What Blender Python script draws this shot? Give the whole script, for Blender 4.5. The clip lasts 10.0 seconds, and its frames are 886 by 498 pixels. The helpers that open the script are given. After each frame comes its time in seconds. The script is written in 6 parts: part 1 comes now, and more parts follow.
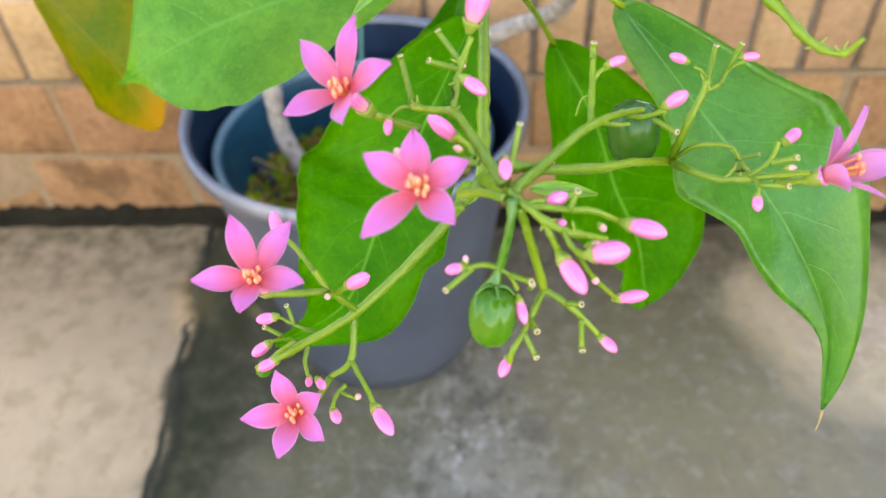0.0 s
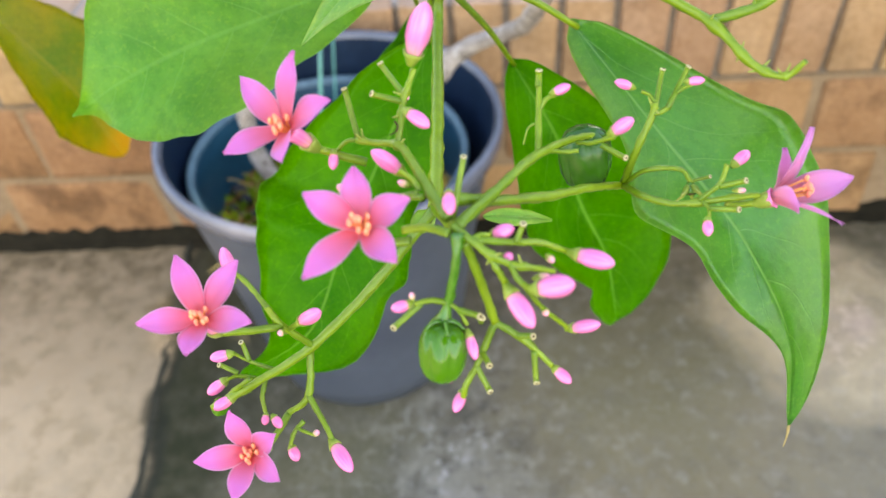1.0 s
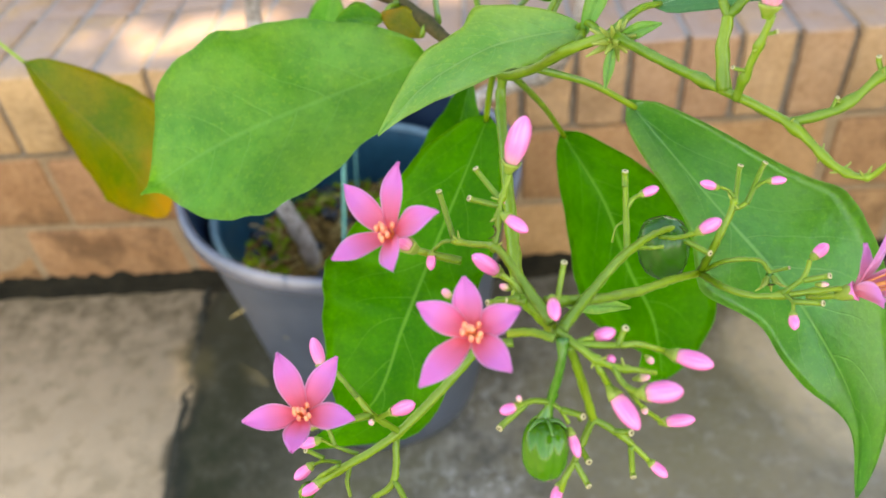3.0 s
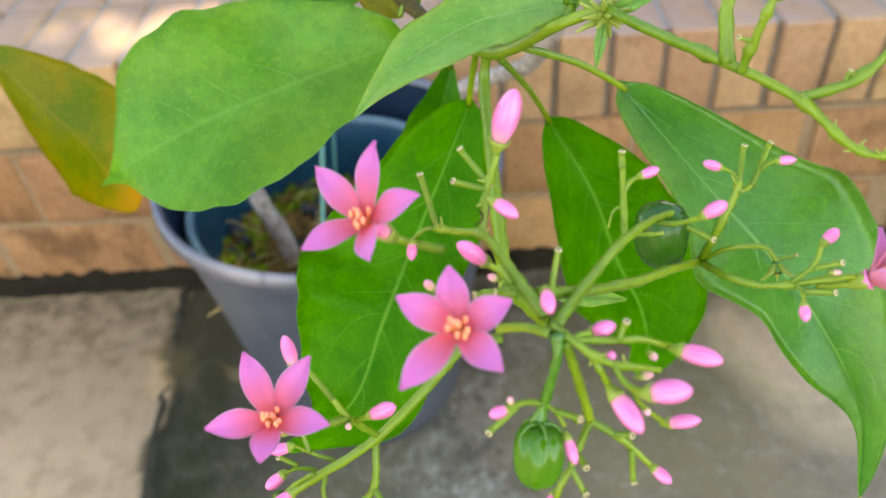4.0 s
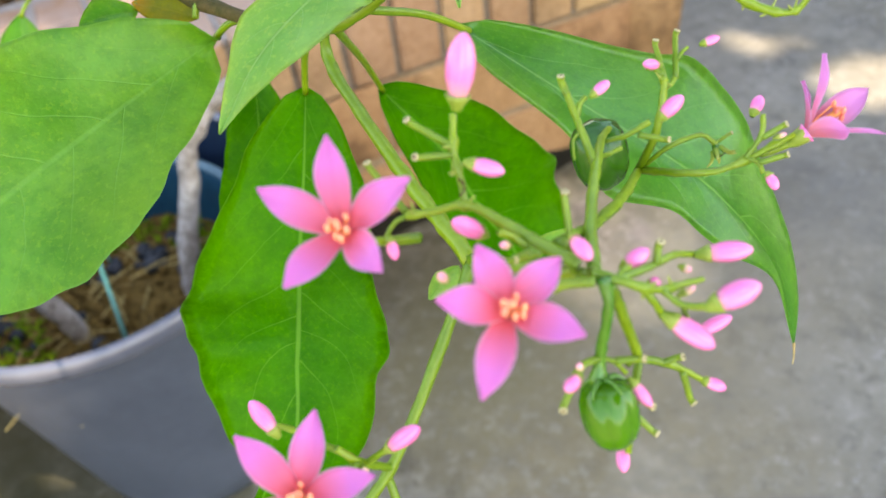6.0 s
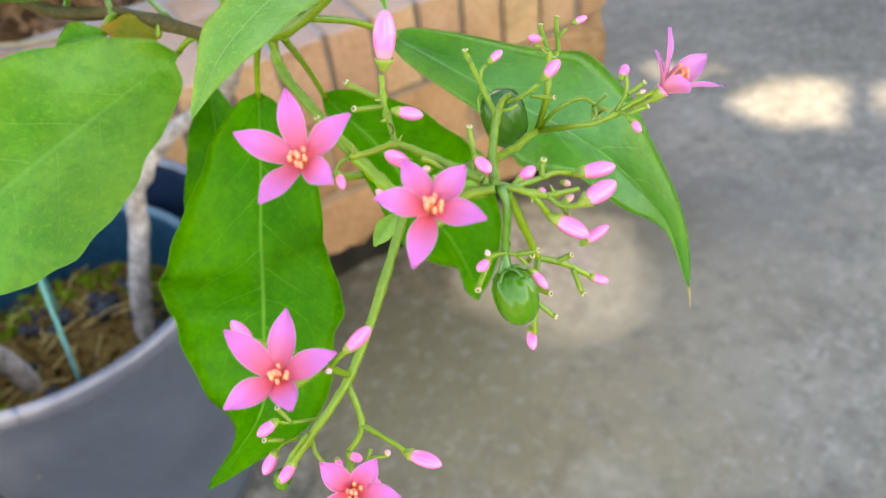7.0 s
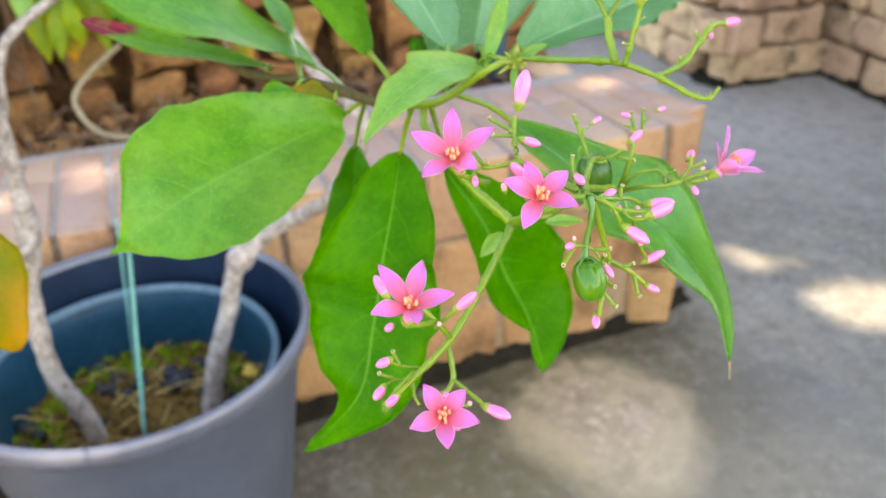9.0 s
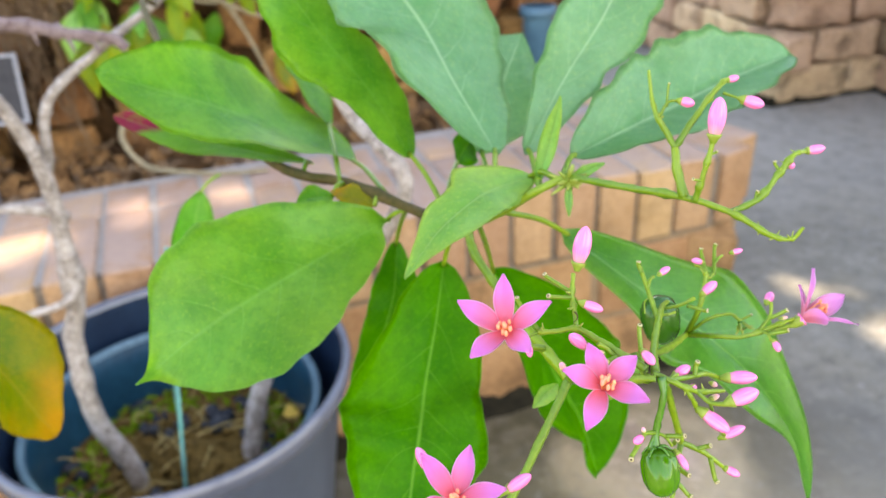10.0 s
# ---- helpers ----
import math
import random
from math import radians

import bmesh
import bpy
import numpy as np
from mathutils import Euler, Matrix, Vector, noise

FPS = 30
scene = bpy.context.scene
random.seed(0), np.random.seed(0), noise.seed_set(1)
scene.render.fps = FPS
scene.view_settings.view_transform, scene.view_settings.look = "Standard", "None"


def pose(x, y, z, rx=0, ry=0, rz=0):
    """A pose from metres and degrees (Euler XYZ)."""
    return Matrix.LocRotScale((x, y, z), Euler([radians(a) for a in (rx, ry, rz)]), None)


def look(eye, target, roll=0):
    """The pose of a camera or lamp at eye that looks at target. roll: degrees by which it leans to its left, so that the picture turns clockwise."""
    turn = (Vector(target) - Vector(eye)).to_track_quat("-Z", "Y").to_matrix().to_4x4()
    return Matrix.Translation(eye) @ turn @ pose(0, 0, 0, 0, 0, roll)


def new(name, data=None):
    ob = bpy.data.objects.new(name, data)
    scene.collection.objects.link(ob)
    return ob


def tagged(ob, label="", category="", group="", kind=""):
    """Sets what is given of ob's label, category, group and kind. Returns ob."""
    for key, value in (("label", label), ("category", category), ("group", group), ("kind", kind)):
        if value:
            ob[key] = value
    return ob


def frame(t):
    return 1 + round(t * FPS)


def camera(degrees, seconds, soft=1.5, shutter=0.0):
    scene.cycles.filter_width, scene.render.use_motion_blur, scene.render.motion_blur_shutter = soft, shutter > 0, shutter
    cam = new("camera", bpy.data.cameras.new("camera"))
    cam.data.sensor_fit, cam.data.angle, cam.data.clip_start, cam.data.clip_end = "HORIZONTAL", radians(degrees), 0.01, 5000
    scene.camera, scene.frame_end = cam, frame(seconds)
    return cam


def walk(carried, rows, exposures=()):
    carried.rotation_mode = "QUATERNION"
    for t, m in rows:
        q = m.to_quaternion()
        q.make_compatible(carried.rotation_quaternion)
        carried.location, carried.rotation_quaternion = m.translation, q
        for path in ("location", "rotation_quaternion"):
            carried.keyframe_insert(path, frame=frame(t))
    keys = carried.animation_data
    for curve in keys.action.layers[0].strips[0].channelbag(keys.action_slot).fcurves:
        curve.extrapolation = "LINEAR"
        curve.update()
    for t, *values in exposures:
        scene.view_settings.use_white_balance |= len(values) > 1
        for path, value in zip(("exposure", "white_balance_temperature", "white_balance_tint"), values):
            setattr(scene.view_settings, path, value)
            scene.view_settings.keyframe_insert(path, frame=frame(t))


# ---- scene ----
cam = camera(60, 10.0, soft=1.5)
ROWS = [
    (0, 0.0000, 0.0000, 1.0255, 45.03, 2.47, 2.28),
    (0.5, 0.0018, -0.0005, 1.0287, 45.46, 2.72, 0.99),
    (1, 0.0062, 0.0046, 1.0267, 45.74, 2.87, 0.13),
    (1.5, -0.0074, 0.0071, 1.0291, 46.43, 3.16, -0.21),
    (2, 0.0023, 0.0093, 1.0346, 47.13, 3.19, -0.45),
    (2.5, -0.0037, 0.0078, 1.0406, 47.90, 3.68, -0.45),
    (2.7, -0.0088, 0.0075, 1.0405, 48.37, 3.84, 0.17),
    (4, -0.0103, 0.0172, 1.0307, 47.96, 3.16, -1.24),
    (4.5, -0.0287, 0.0186, 1.0208, 47.32, 3.00, -3.93),
    (5, -0.0309, 0.0282, 1.0167, 46.08, 2.85, -7.88),
    (5.5, -0.0393, 0.0340, 1.0066, 45.19, 4.34, -16.11),
    (5.7, -0.0371, 0.0374, 1.0131, 44.96, 4.98, -20.76),
    (6.8, -0.0570, 0.0148, 1.0268, 46.83, 5.94, -31.81),
    (7, -0.0561, 0.0008, 1.0284, 47.83, 5.67, -31.43),
    (7.5, -0.0572, -0.0311, 1.0366, 51.95, 4.23, -29.96),
    (8, -0.0705, -0.0523, 1.0307, 56.41, 2.21, -27.63),
    (8.5, -0.0863, -0.0706, 1.0315, 60.31, 0.29, -24.76),
    (9, -0.0965, -0.0559, 1.0292, 60.01, 0.89, -22.05),
    (9.5, -0.1023, -0.0257, 1.0490, 60.17, 1.99, -19.91),
    (10, -0.0837, -0.0200, 1.0533, 61.04, 2.41, -19.33),
]
walk(cam, [(t, pose(x, y, z, rx, ry, rz)) for t, x, y, z, rx, ry, rz in ROWS], [(0, 2.70, 8400, 15), (2, 2.61, 8600, 13), (4, 2.52, 8700, 12), (5.5, 2.70, 8400, 14), (7, 2.72, 8500, 15), (8.5, 2.80, 8500, 16), (10, 2.75, 8400, 16)])
# a small phone lens, focused on the flowers
cam.data.dof.use_dof = True
cam.data.dof.focus_distance = 0.175
cam.data.dof.aperture_fstop = 18.0

# ---- light ----
SUN_EL, SUN_AZ = radians(58), radians(150)
world = bpy.data.worlds.new("sky")
scene.world = world
world.use_nodes = True
wn = world.node_tree.nodes
sky = wn.new("ShaderNodeTexSky")
sky.sky_type = "NISHITA"
sky.sun_disc = False
sky.sun_elevation, sky.sun_rotation = SUN_EL, SUN_AZ
world.node_tree.links.new(sky.outputs[0], wn["Background"].inputs[0])
wn["Background"].inputs[1].default_value = 0.15
sun = new("sun", bpy.data.lights.new("sun", "SUN"))
sun.data.energy, sun.data.angle, sun.data.color = 2.2, radians(0.53), (1.0, 0.94, 0.85)
SUN_DIR = Vector((math.sin(SUN_AZ) * math.cos(SUN_EL), math.cos(SUN_AZ) * math.cos(SUN_EL), math.sin(SUN_EL)))
sun.matrix_world = look(SUN_DIR * 10, (0, 0, 0))


# ---- materials ----
def material(name):
    m = bpy.data.materials.new(name)
    m.use_nodes = True
    nt = m.node_tree
    return m, nt, nt.nodes["Principled BSDF"]


def put(nt, kind, **inputs):
    n = nt.nodes.new(kind)
    for key, value in inputs.items():
        n.inputs[key.replace("_", " ")].default_value = value
    return n


def mixed(nt, fac, a, b, blend="MIX"):
    """Mix of two colours, each a socket or an RGB tuple."""
    n = nt.nodes.new("ShaderNodeMix")
    n.data_type, n.blend_type = "RGBA", blend
    for k, v in ((0, fac), (6, a), (7, b)):
        if isinstance(v, bpy.types.NodeSocket):
            nt.links.new(v, n.inputs[k])
        else:
            n.inputs[k].default_value = v if k == 0 else (*v, 1)
    return n.outputs[2]


def ramp(nt, socket, lo, hi):
    n = put(nt, "ShaderNodeMapRange", From_Min=lo, From_Max=hi)
    nt.links.new(socket, n.inputs[0])
    return n.outputs[0]


def noisy(nt, scale, detail=4.0, rough=0.55, world_space=True):
    n = put(nt, "ShaderNodeTexNoise", Scale=scale, Detail=detail, Roughness=rough)
    if world_space:
        g = nt.nodes.new("ShaderNodeNewGeometry")
        nt.links.new(g.outputs["Position"], n.inputs["Vector"])
    return n.outputs[0]


def bumped(nt, bsdf, height, strength, distance):
    n = put(nt, "ShaderNodeBump", Strength=strength, Distance=distance)
    nt.links.new(height, n.inputs["Height"])
    nt.links.new(n.outputs[0], bsdf.inputs["Normal"])


def math_node(nt, op, a, b=0.0):
    n = nt.nodes.new("ShaderNodeMath")
    n.operation = op
    for k, v in enumerate((a, b)):
        if isinstance(v, bpy.types.NodeSocket):
            nt.links.new(v, n.inputs[k])
        else:
            n.inputs[k].default_value = v
    return n.outputs[0]


def surface(name, a, b, scale, rough=0.7, fine=None, fine_amount=0.35, bump=0.3, depth=0.002, metal=0.0, vary=0.0, stain=0.0, gloss=None, top_light=None):
    """A two-scale noise material: big patches from a to b, fine grain over them, relief, and a change of tone from piece to piece."""
    m, nt, p = material(name)
    big = ramp(nt, noisy(nt, scale, 5), 0.35, 0.65)
    col = mixed(nt, big, a, b)
    grain = noisy(nt, fine or scale * 8, 6, 0.65)
    col = mixed(nt, fine_amount, col, mixed(nt, ramp(nt, grain, 0.3, 0.7), tuple(c * 0.55 for c in a), tuple(min(1, c * 1.35) for c in b)))
    if stain:
        blot = math_node(nt, "MULTIPLY", ramp(nt, noisy(nt, 7, 6, 0.65), 0.52, 0.66), stain)
        col = mixed(nt, blot, col, tuple(c * 0.22 for c in a))
    if vary:
        info = nt.nodes.new("ShaderNodeObjectInfo")
        hsv = put(nt, "ShaderNodeHueSaturation")
        nt.links.new(math_node(nt, "ADD", math_node(nt, "MULTIPLY", info.outputs["Random"], vary), 1 - vary / 2), hsv.inputs["Value"])
        nt.links.new(math_node(nt, "ADD", math_node(nt, "MULTIPLY", info.outputs["Random"], vary * 0.06), 0.5 - vary * 0.03), hsv.inputs["Hue"])
        nt.links.new(col, hsv.inputs["Color"])
        col = hsv.outputs[0]
    # light on upward faces is put into the colour as a paler tint
    if top_light:
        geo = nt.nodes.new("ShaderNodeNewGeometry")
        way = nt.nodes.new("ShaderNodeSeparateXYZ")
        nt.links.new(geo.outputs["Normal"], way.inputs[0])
        upward = math_node(nt, "MULTIPLY", ramp(nt, way.outputs[2], 0.3, 0.8), ramp(nt, noisy(nt, 16, 5, 0.65), 0.25, 0.55))
        col = mixed(nt, math_node(nt, "MULTIPLY", upward, 0.7), col, top_light)
    nt.links.new(col, p.inputs["Base Color"])
    p.inputs["Roughness"].default_value, p.inputs["Metallic"].default_value = rough, metal
    p.inputs["Specular IOR Level"].default_value = gloss if gloss is not None else 0.5 if rough < 0.6 else 0.12
    bumped(nt, p, grain, bump, depth)
    return m


def leaf_material(name, deep, light, vein, rough=0.36, patch=None, gloss=0.45, patch_from=1.05, patch_to=1.5, through_light=0.35, yellowed=0.5, rib=0.62):
    """A leaf blade with a pale midrib, arched side veins, a fine net between them and mottling; uv runs along and across the blade."""
    m, nt, p = material(name)
    uv = nt.nodes.new("ShaderNodeUVMap")
    sep = nt.nodes.new("ShaderNodeSeparateXYZ")
    nt.links.new(uv.outputs[0], sep.inputs[0])
    along, across = sep.outputs[0], math_node(nt, "ABSOLUTE", math_node(nt, "SUBTRACT", sep.outputs[1], 0.5))
    col = mixed(nt, ramp(nt, noisy(nt, 42, 5, 0.62), 0.38, 0.60), deep, light)
    yellow = (min(1, light[0] * 1.75), light[1] * 1.06, light[2] * 0.35)
    edge = math_node(nt, "MULTIPLY", ramp(nt, across, 0.16, 0.5), ramp(nt, noisy(nt, 38, 4, 0.6), 0.32, 0.62))
    col = mixed(nt, math_node(nt, "MULTIPLY", edge, yellowed), col, yellow)
    gold = math_node(nt, "MULTIPLY", ramp(nt, noisy(nt, 24, 3), 0.46, 0.66), yellowed * 0.5)
    col = mixed(nt, gold, col, yellow)
    speck = math_node(nt, "MULTIPLY", ramp(nt, noisy(nt, 620, 4, 0.7), 0.53, 0.66), 0.36)
    col = mixed(nt, speck, col, tuple(min(1, c * k) for c, k in zip(light, (2.1, 1.3, 0.9))))
    dim = math_node(nt, "MULTIPLY", ramp(nt, noisy(nt, 260, 5, 0.68), 0.46, 0.66), 0.30)
    col = mixed(nt, dim, col, tuple(c * 0.68 for c in deep))
    if patch:
        old = math_node(nt, "ADD", ramp(nt, along, 0.1, 0.95), math_node(nt, "MULTIPLY", noisy(nt, 30, 3), 0.9))
        col = mixed(nt, ramp(nt, old, patch_from, patch_to), col, patch)
    half = math_node(nt, "MULTIPLY", math_node(nt, "GREATER_THAN", sep.outputs[1], 0.5), 0.055)
    bent = math_node(nt, "ADD", math_node(nt, "SUBTRACT", math_node(nt, "ADD", along, half), math_node(nt, "MULTIPLY", math_node(nt, "POWER", across, 1.3), 0.62)), math_node(nt, "MULTIPLY", noisy(nt, 60, 1), 0.05))
    wave = math_node(nt, "ABSOLUTE", math_node(nt, "SUBTRACT", math_node(nt, "FRACT", math_node(nt, "MULTIPLY", bent, 8.0)), 0.5))
    side = math_node(nt, "MULTIPLY", ramp(nt, wave, 0.026, 0.004), math_node(nt, "MULTIPLY", ramp(nt, across, 0.50, 0.05), 0.42))
    mid = math_node(nt, "MULTIPLY", ramp(nt, across, 0.017, 0.007), rib)
    rim = math_node(nt, "MULTIPLY", ramp(nt, across, 0.486, 0.496), 0.4)
    veins = math_node(nt, "MAXIMUM", math_node(nt, "MAXIMUM", side, mid), rim)
    col = mixed(nt, veins, col, vein)
    net = put(nt, "ShaderNodeTexVoronoi", Scale=430.0)
    net.feature = "DISTANCE_TO_EDGE"
    nt.links.new(nt.nodes.new("ShaderNodeNewGeometry").outputs["Position"], net.inputs["Vector"])
    mesh = ramp(nt, net.outputs["Distance"], 0.0, 0.16)
    col = mixed(nt, math_node(nt, "MULTIPLY", math_node(nt, "SUBTRACT", 1.0, mesh), 0.035), col, vein)
    nt.links.new(col, p.inputs["Base Color"])
    p.inputs["Roughness"].default_value = rough
    p.inputs["Specular IOR Level"].default_value = gloss
    relief = math_node(nt, "ADD", math_node(nt, "MULTIPLY", noisy(nt, 300, 3), 0.4), math_node(nt, "MULTIPLY", noisy(nt, 75, 2), 0.75))
    relief = math_node(nt, "ADD", relief, math_node(nt, "MULTIPLY", mesh, 0.04))
    bumped(nt, p, math_node(nt, "ADD", math_node(nt, "MULTIPLY", veins, -0.7), relief), 0.38, 0.0010)
    glow = nt.nodes.new("ShaderNodeBsdfTranslucent")
    nt.links.new(col, glow.inputs[0])
    mix = put(nt, "ShaderNodeMixShader", Fac=through_light)
    nt.links.new(p.outputs[0], mix.inputs[1])
    nt.links.new(glow.outputs[0], mix.inputs[2])
    nt.links.new(mix.outputs[0], nt.nodes["Material Output"].inputs[0])
    return m


def petal_material(name, inner, outer, rim):
    """uv.x runs from the throat to the tip."""
    m, nt, p = material(name)
    uv = nt.nodes.new("ShaderNodeUVMap")
    sep = nt.nodes.new("ShaderNodeSeparateXYZ")
    nt.links.new(uv.outputs[0], sep.inputs[0])
    across = math_node(nt, "ABSOLUTE", math_node(nt, "SUBTRACT", sep.outputs[1], 0.5))
    col = mixed(nt, ramp(nt, sep.outputs[0], 0.12, 0.68), inner, outer)
    streak = nt.nodes.new("ShaderNodeTexWave")
    streak.bands_direction = "Y"
    streak.inputs["Scale"].default_value, streak.inputs["Distortion"].default_value = 3.5, 2.5
    nt.links.new(uv.outputs[0], streak.inputs["Vector"])
    col = mixed(nt, math_node(nt, "MULTIPLY", streak.outputs[1], 0.04), col, rim)
    col = mixed(nt, math_node(nt, "MULTIPLY", ramp(nt, across, 0.41, 0.5), 0.6), col, rim)
    nt.links.new(col, p.inputs["Base Color"])
    p.inputs["Roughness"].default_value = 0.34
    p.inputs["Specular IOR Level"].default_value = 0.6
    p.inputs["Sheen Weight"].default_value = 0.15
    glow = nt.nodes.new("ShaderNodeBsdfTranslucent")
    nt.links.new(col, glow.inputs[0])
    mix = put(nt, "ShaderNodeMixShader", Fac=0.42)
    nt.links.new(p.outputs[0], mix.inputs[1])
    nt.links.new(glow.outputs[0], mix.inputs[2])
    nt.links.new(mix.outputs[0], nt.nodes["Material Output"].inputs[0])
    return m


def along_material(name, low, high, lo, hi, rough=0.45, scale=500, amount=0.25, stripe=None, gloss=0.28):
    """A colour that runs from low at uv.x = lo to high at uv.x = hi, with fine mottling."""
    m, nt, p = material(name)
    uv = nt.nodes.new("ShaderNodeUVMap")
    sep = nt.nodes.new("ShaderNodeSeparateXYZ")
    nt.links.new(uv.outputs[0], sep.inputs[0])
    col = mixed(nt, ramp(nt, sep.outputs[0], lo, hi), low, high)
    grain = noisy(nt, scale, 4)
    if stripe:
        stretch = put(nt, "ShaderNodeMapping")
        stretch.inputs["Scale"].default_value = (1.6, 13.0, 1.0)
        nt.links.new(uv.outputs[0], stretch.inputs["Vector"])
        lines = put(nt, "ShaderNodeTexNoise", Scale=1.0, Detail=3.0)
        nt.links.new(stretch.outputs[0], lines.inputs["Vector"])
        col = mixed(nt, math_node(nt, "MULTIPLY", ramp(nt, lines.outputs[0], 0.42, 0.62), 0.6), col, stripe)
    col = mixed(nt, math_node(nt, "MULTIPLY", ramp(nt, grain, 0.4, 0.7), amount), col, tuple(min(1, c * 1.5 + 0.03) for c in high))
    nt.links.new(col, p.inputs["Base Color"])
    p.inputs["Roughness"].default_value = rough
    p.inputs["Specular IOR Level"].default_value = gloss
    bumped(nt, p, grain, 0.35, 0.0004)
    return m


LEAF = leaf_material("leaf_green", (0.046, 0.285, 0.013), (0.102, 0.395, 0.042), (0.30, 0.60, 0.14), rough=0.30, gloss=1.0)
LEAF_BROAD = leaf_material("leaf_broad_green", (0.054, 0.320, 0.012), (0.155, 0.465, 0.044), (0.24, 0.56, 0.10), rough=0.34, gloss=0.65, yellowed=0.6, rib=0.34)
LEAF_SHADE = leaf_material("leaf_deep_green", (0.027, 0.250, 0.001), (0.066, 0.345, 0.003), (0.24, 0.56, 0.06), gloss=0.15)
# pale leaf green with the sky's sheen put into it as mint
LEAF_SKY_PALE = leaf_material("leaf_sky_pale_green", (0.135, 0.395, 0.150), (0.195, 0.47, 0.215), (0.46, 0.70, 0.40), rough=0.3, gloss=0.85, yellowed=0.12)
LEAF_YOUNG = leaf_material("leaf_young_green", (0.20, 0.50, 0.07), (0.29, 0.58, 0.14), (0.44, 0.68, 0.22), gloss=0.8)
LEAF_AGED = leaf_material("leaf_yellowing", (0.15, 0.27, 0.004), (0.29, 0.32, 0.005), (0.42, 0.36, 0.03), patch=(0.66, 0.33, 0.006))
LEAF_TIPPED = leaf_material("leaf_with_magenta_tip", (0.13, 0.45, 0.02), (0.20, 0.52, 0.04), (0.36, 0.6, 0.16), patch=(0.42, 0.03, 0.09), patch_from=1.31, patch_to=1.42, gloss=0.12, through_light=0.5)
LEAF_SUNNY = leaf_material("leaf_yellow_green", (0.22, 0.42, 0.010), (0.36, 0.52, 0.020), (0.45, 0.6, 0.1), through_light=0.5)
PETAL = petal_material("petal_pink", (0.89, 0.19, 0.235), (0.83, 0.285, 0.70), (0.96, 0.68, 0.93))
PETAL_PALE = petal_material("petal_pale_lilac", (0.88, 0.40, 0.46), (0.84, 0.38, 0.74), (0.93, 0.68, 0.92))
BUD = along_material("bud_pink", (0.62, 0.46, 0.18), (0.81, 0.15, 0.38), 0.04, 0.34, 0.24, amount=0.05, stripe=(0.82, 0.27, 0.50), gloss=0.65)
BUD_YOUNG = along_material("young_bud_pale", (0.46, 0.44, 0.14), (0.82, 0.32, 0.42), 0.25, 0.75, 0.35, amount=0.08)
CALYX = along_material("calyx_green", (0.12, 0.22, 0.006), (0.27, 0.31, 0.06), 0.0, 1.0)
STALK = along_material("stalk_green", (0.078, 0.165, 0.003), (0.165, 0.255, 0.006), 0.0, 1.0, 0.34, 350, 0.22, gloss=0.4)
STALK_DEEP = along_material("stalk_deep_green", (0.020, 0.115, 0.003), (0.050, 0.175, 0.005), 0.0, 1.0, 0.26, gloss=0.6)
# leaf shade over the far capsule is put into this darker green
FRUIT_SHADED = along_material("fruit_shaded_green", (0.008, 0.062, 0.002), (0.022, 0.112, 0.003), 0.0, 1.0, 0.22, 160, 0.25, gloss=0.35)
FRUIT = along_material("fruit_green", (0.018, 0.102, 0.001), (0.058, 0.190, 0.002), 0.0, 1.0, 0.12, 160, 0.10, gloss=0.38)
STAMEN = along_material("stamen_orange", (0.86, 0.26, 0.16), (0.90, 0.42, 0.09), 0.0, 1.0)
SCAR_RING = surface("stub_rim_tan", (0.42, 0.38, 0.18), (0.52, 0.46, 0.25), 800, 0.7)
SCAR = surface("stub_scar_brown", (0.03, 0.018, 0.008), (0.08, 0.05, 0.025), 800, 0.8)
TWIG = surface("twig_green_brown", (0.036, 0.042, 0.008), (0.095, 0.066, 0.022), 220, 0.7, 700, 0.4, 0.5, 0.0006)
BARK = surface("bark_grey", (0.085, 0.060, 0.036), (0.48, 0.43, 0.385), 60, 0.85, 230, 0.5, 0.8, 0.003)
BARK_DARK = surface("bark_purple_brown", (0.085, 0.050, 0.046), (0.30, 0.235, 0.225), 70, 0.8, 260, 0.5, 0.8, 0.003)
BLUE_POT = surface("blue_pot_plastic", (0.035, 0.10, 0.15), (0.055, 0.14, 0.19), 14, 0.5, 90, 0.3)
POT = surface("pot_grey_plastic", (0.036, 0.045, 0.062), (0.056, 0.068, 0.090), 9, 0.42, 60, 0.25, 0.15, 0.0008, gloss=0.9)
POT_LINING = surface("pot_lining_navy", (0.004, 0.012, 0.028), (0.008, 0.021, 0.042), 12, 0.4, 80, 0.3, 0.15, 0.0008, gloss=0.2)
POT_RIM = surface("pot_rim_plastic", (0.060, 0.066, 0.086), (0.092, 0.098, 0.120), 9, 0.2, 60, 0.2, 0.1, 0.0005, gloss=0.8)
POT_IN = surface("pot_blue_plastic", (0.003, 0.031, 0.056), (0.007, 0.052, 0.082), 12, 0.36, 80, 0.3, 0.15, 0.0008, gloss=0.22)
SOIL = surface("potting_soil", (0.030, 0.018, 0.005), (0.20, 0.125, 0.034), 34, 0.95, 150, 0.7, 1.0, 0.008)
MULCH = surface("bed_soil", (0.014, 0.007, 0.003), (0.12, 0.062, 0.026), 14, 0.95, 90, 0.6, 1.0, 0.01)
BRICK = surface("brick_buff", (0.265, 0.136, 0.056), (0.36, 0.200, 0.092), 11, 0.85, 110, 0.40, 0.7, 0.005, vary=0.32, stain=0.6)
BRICK_FAR = surface("brick_pale", (0.40, 0.25, 0.15), (0.55, 0.37, 0.23), 9, 0.85, 60, 0.45, 0.7, 0.008, vary=0.4, stain=0.7)
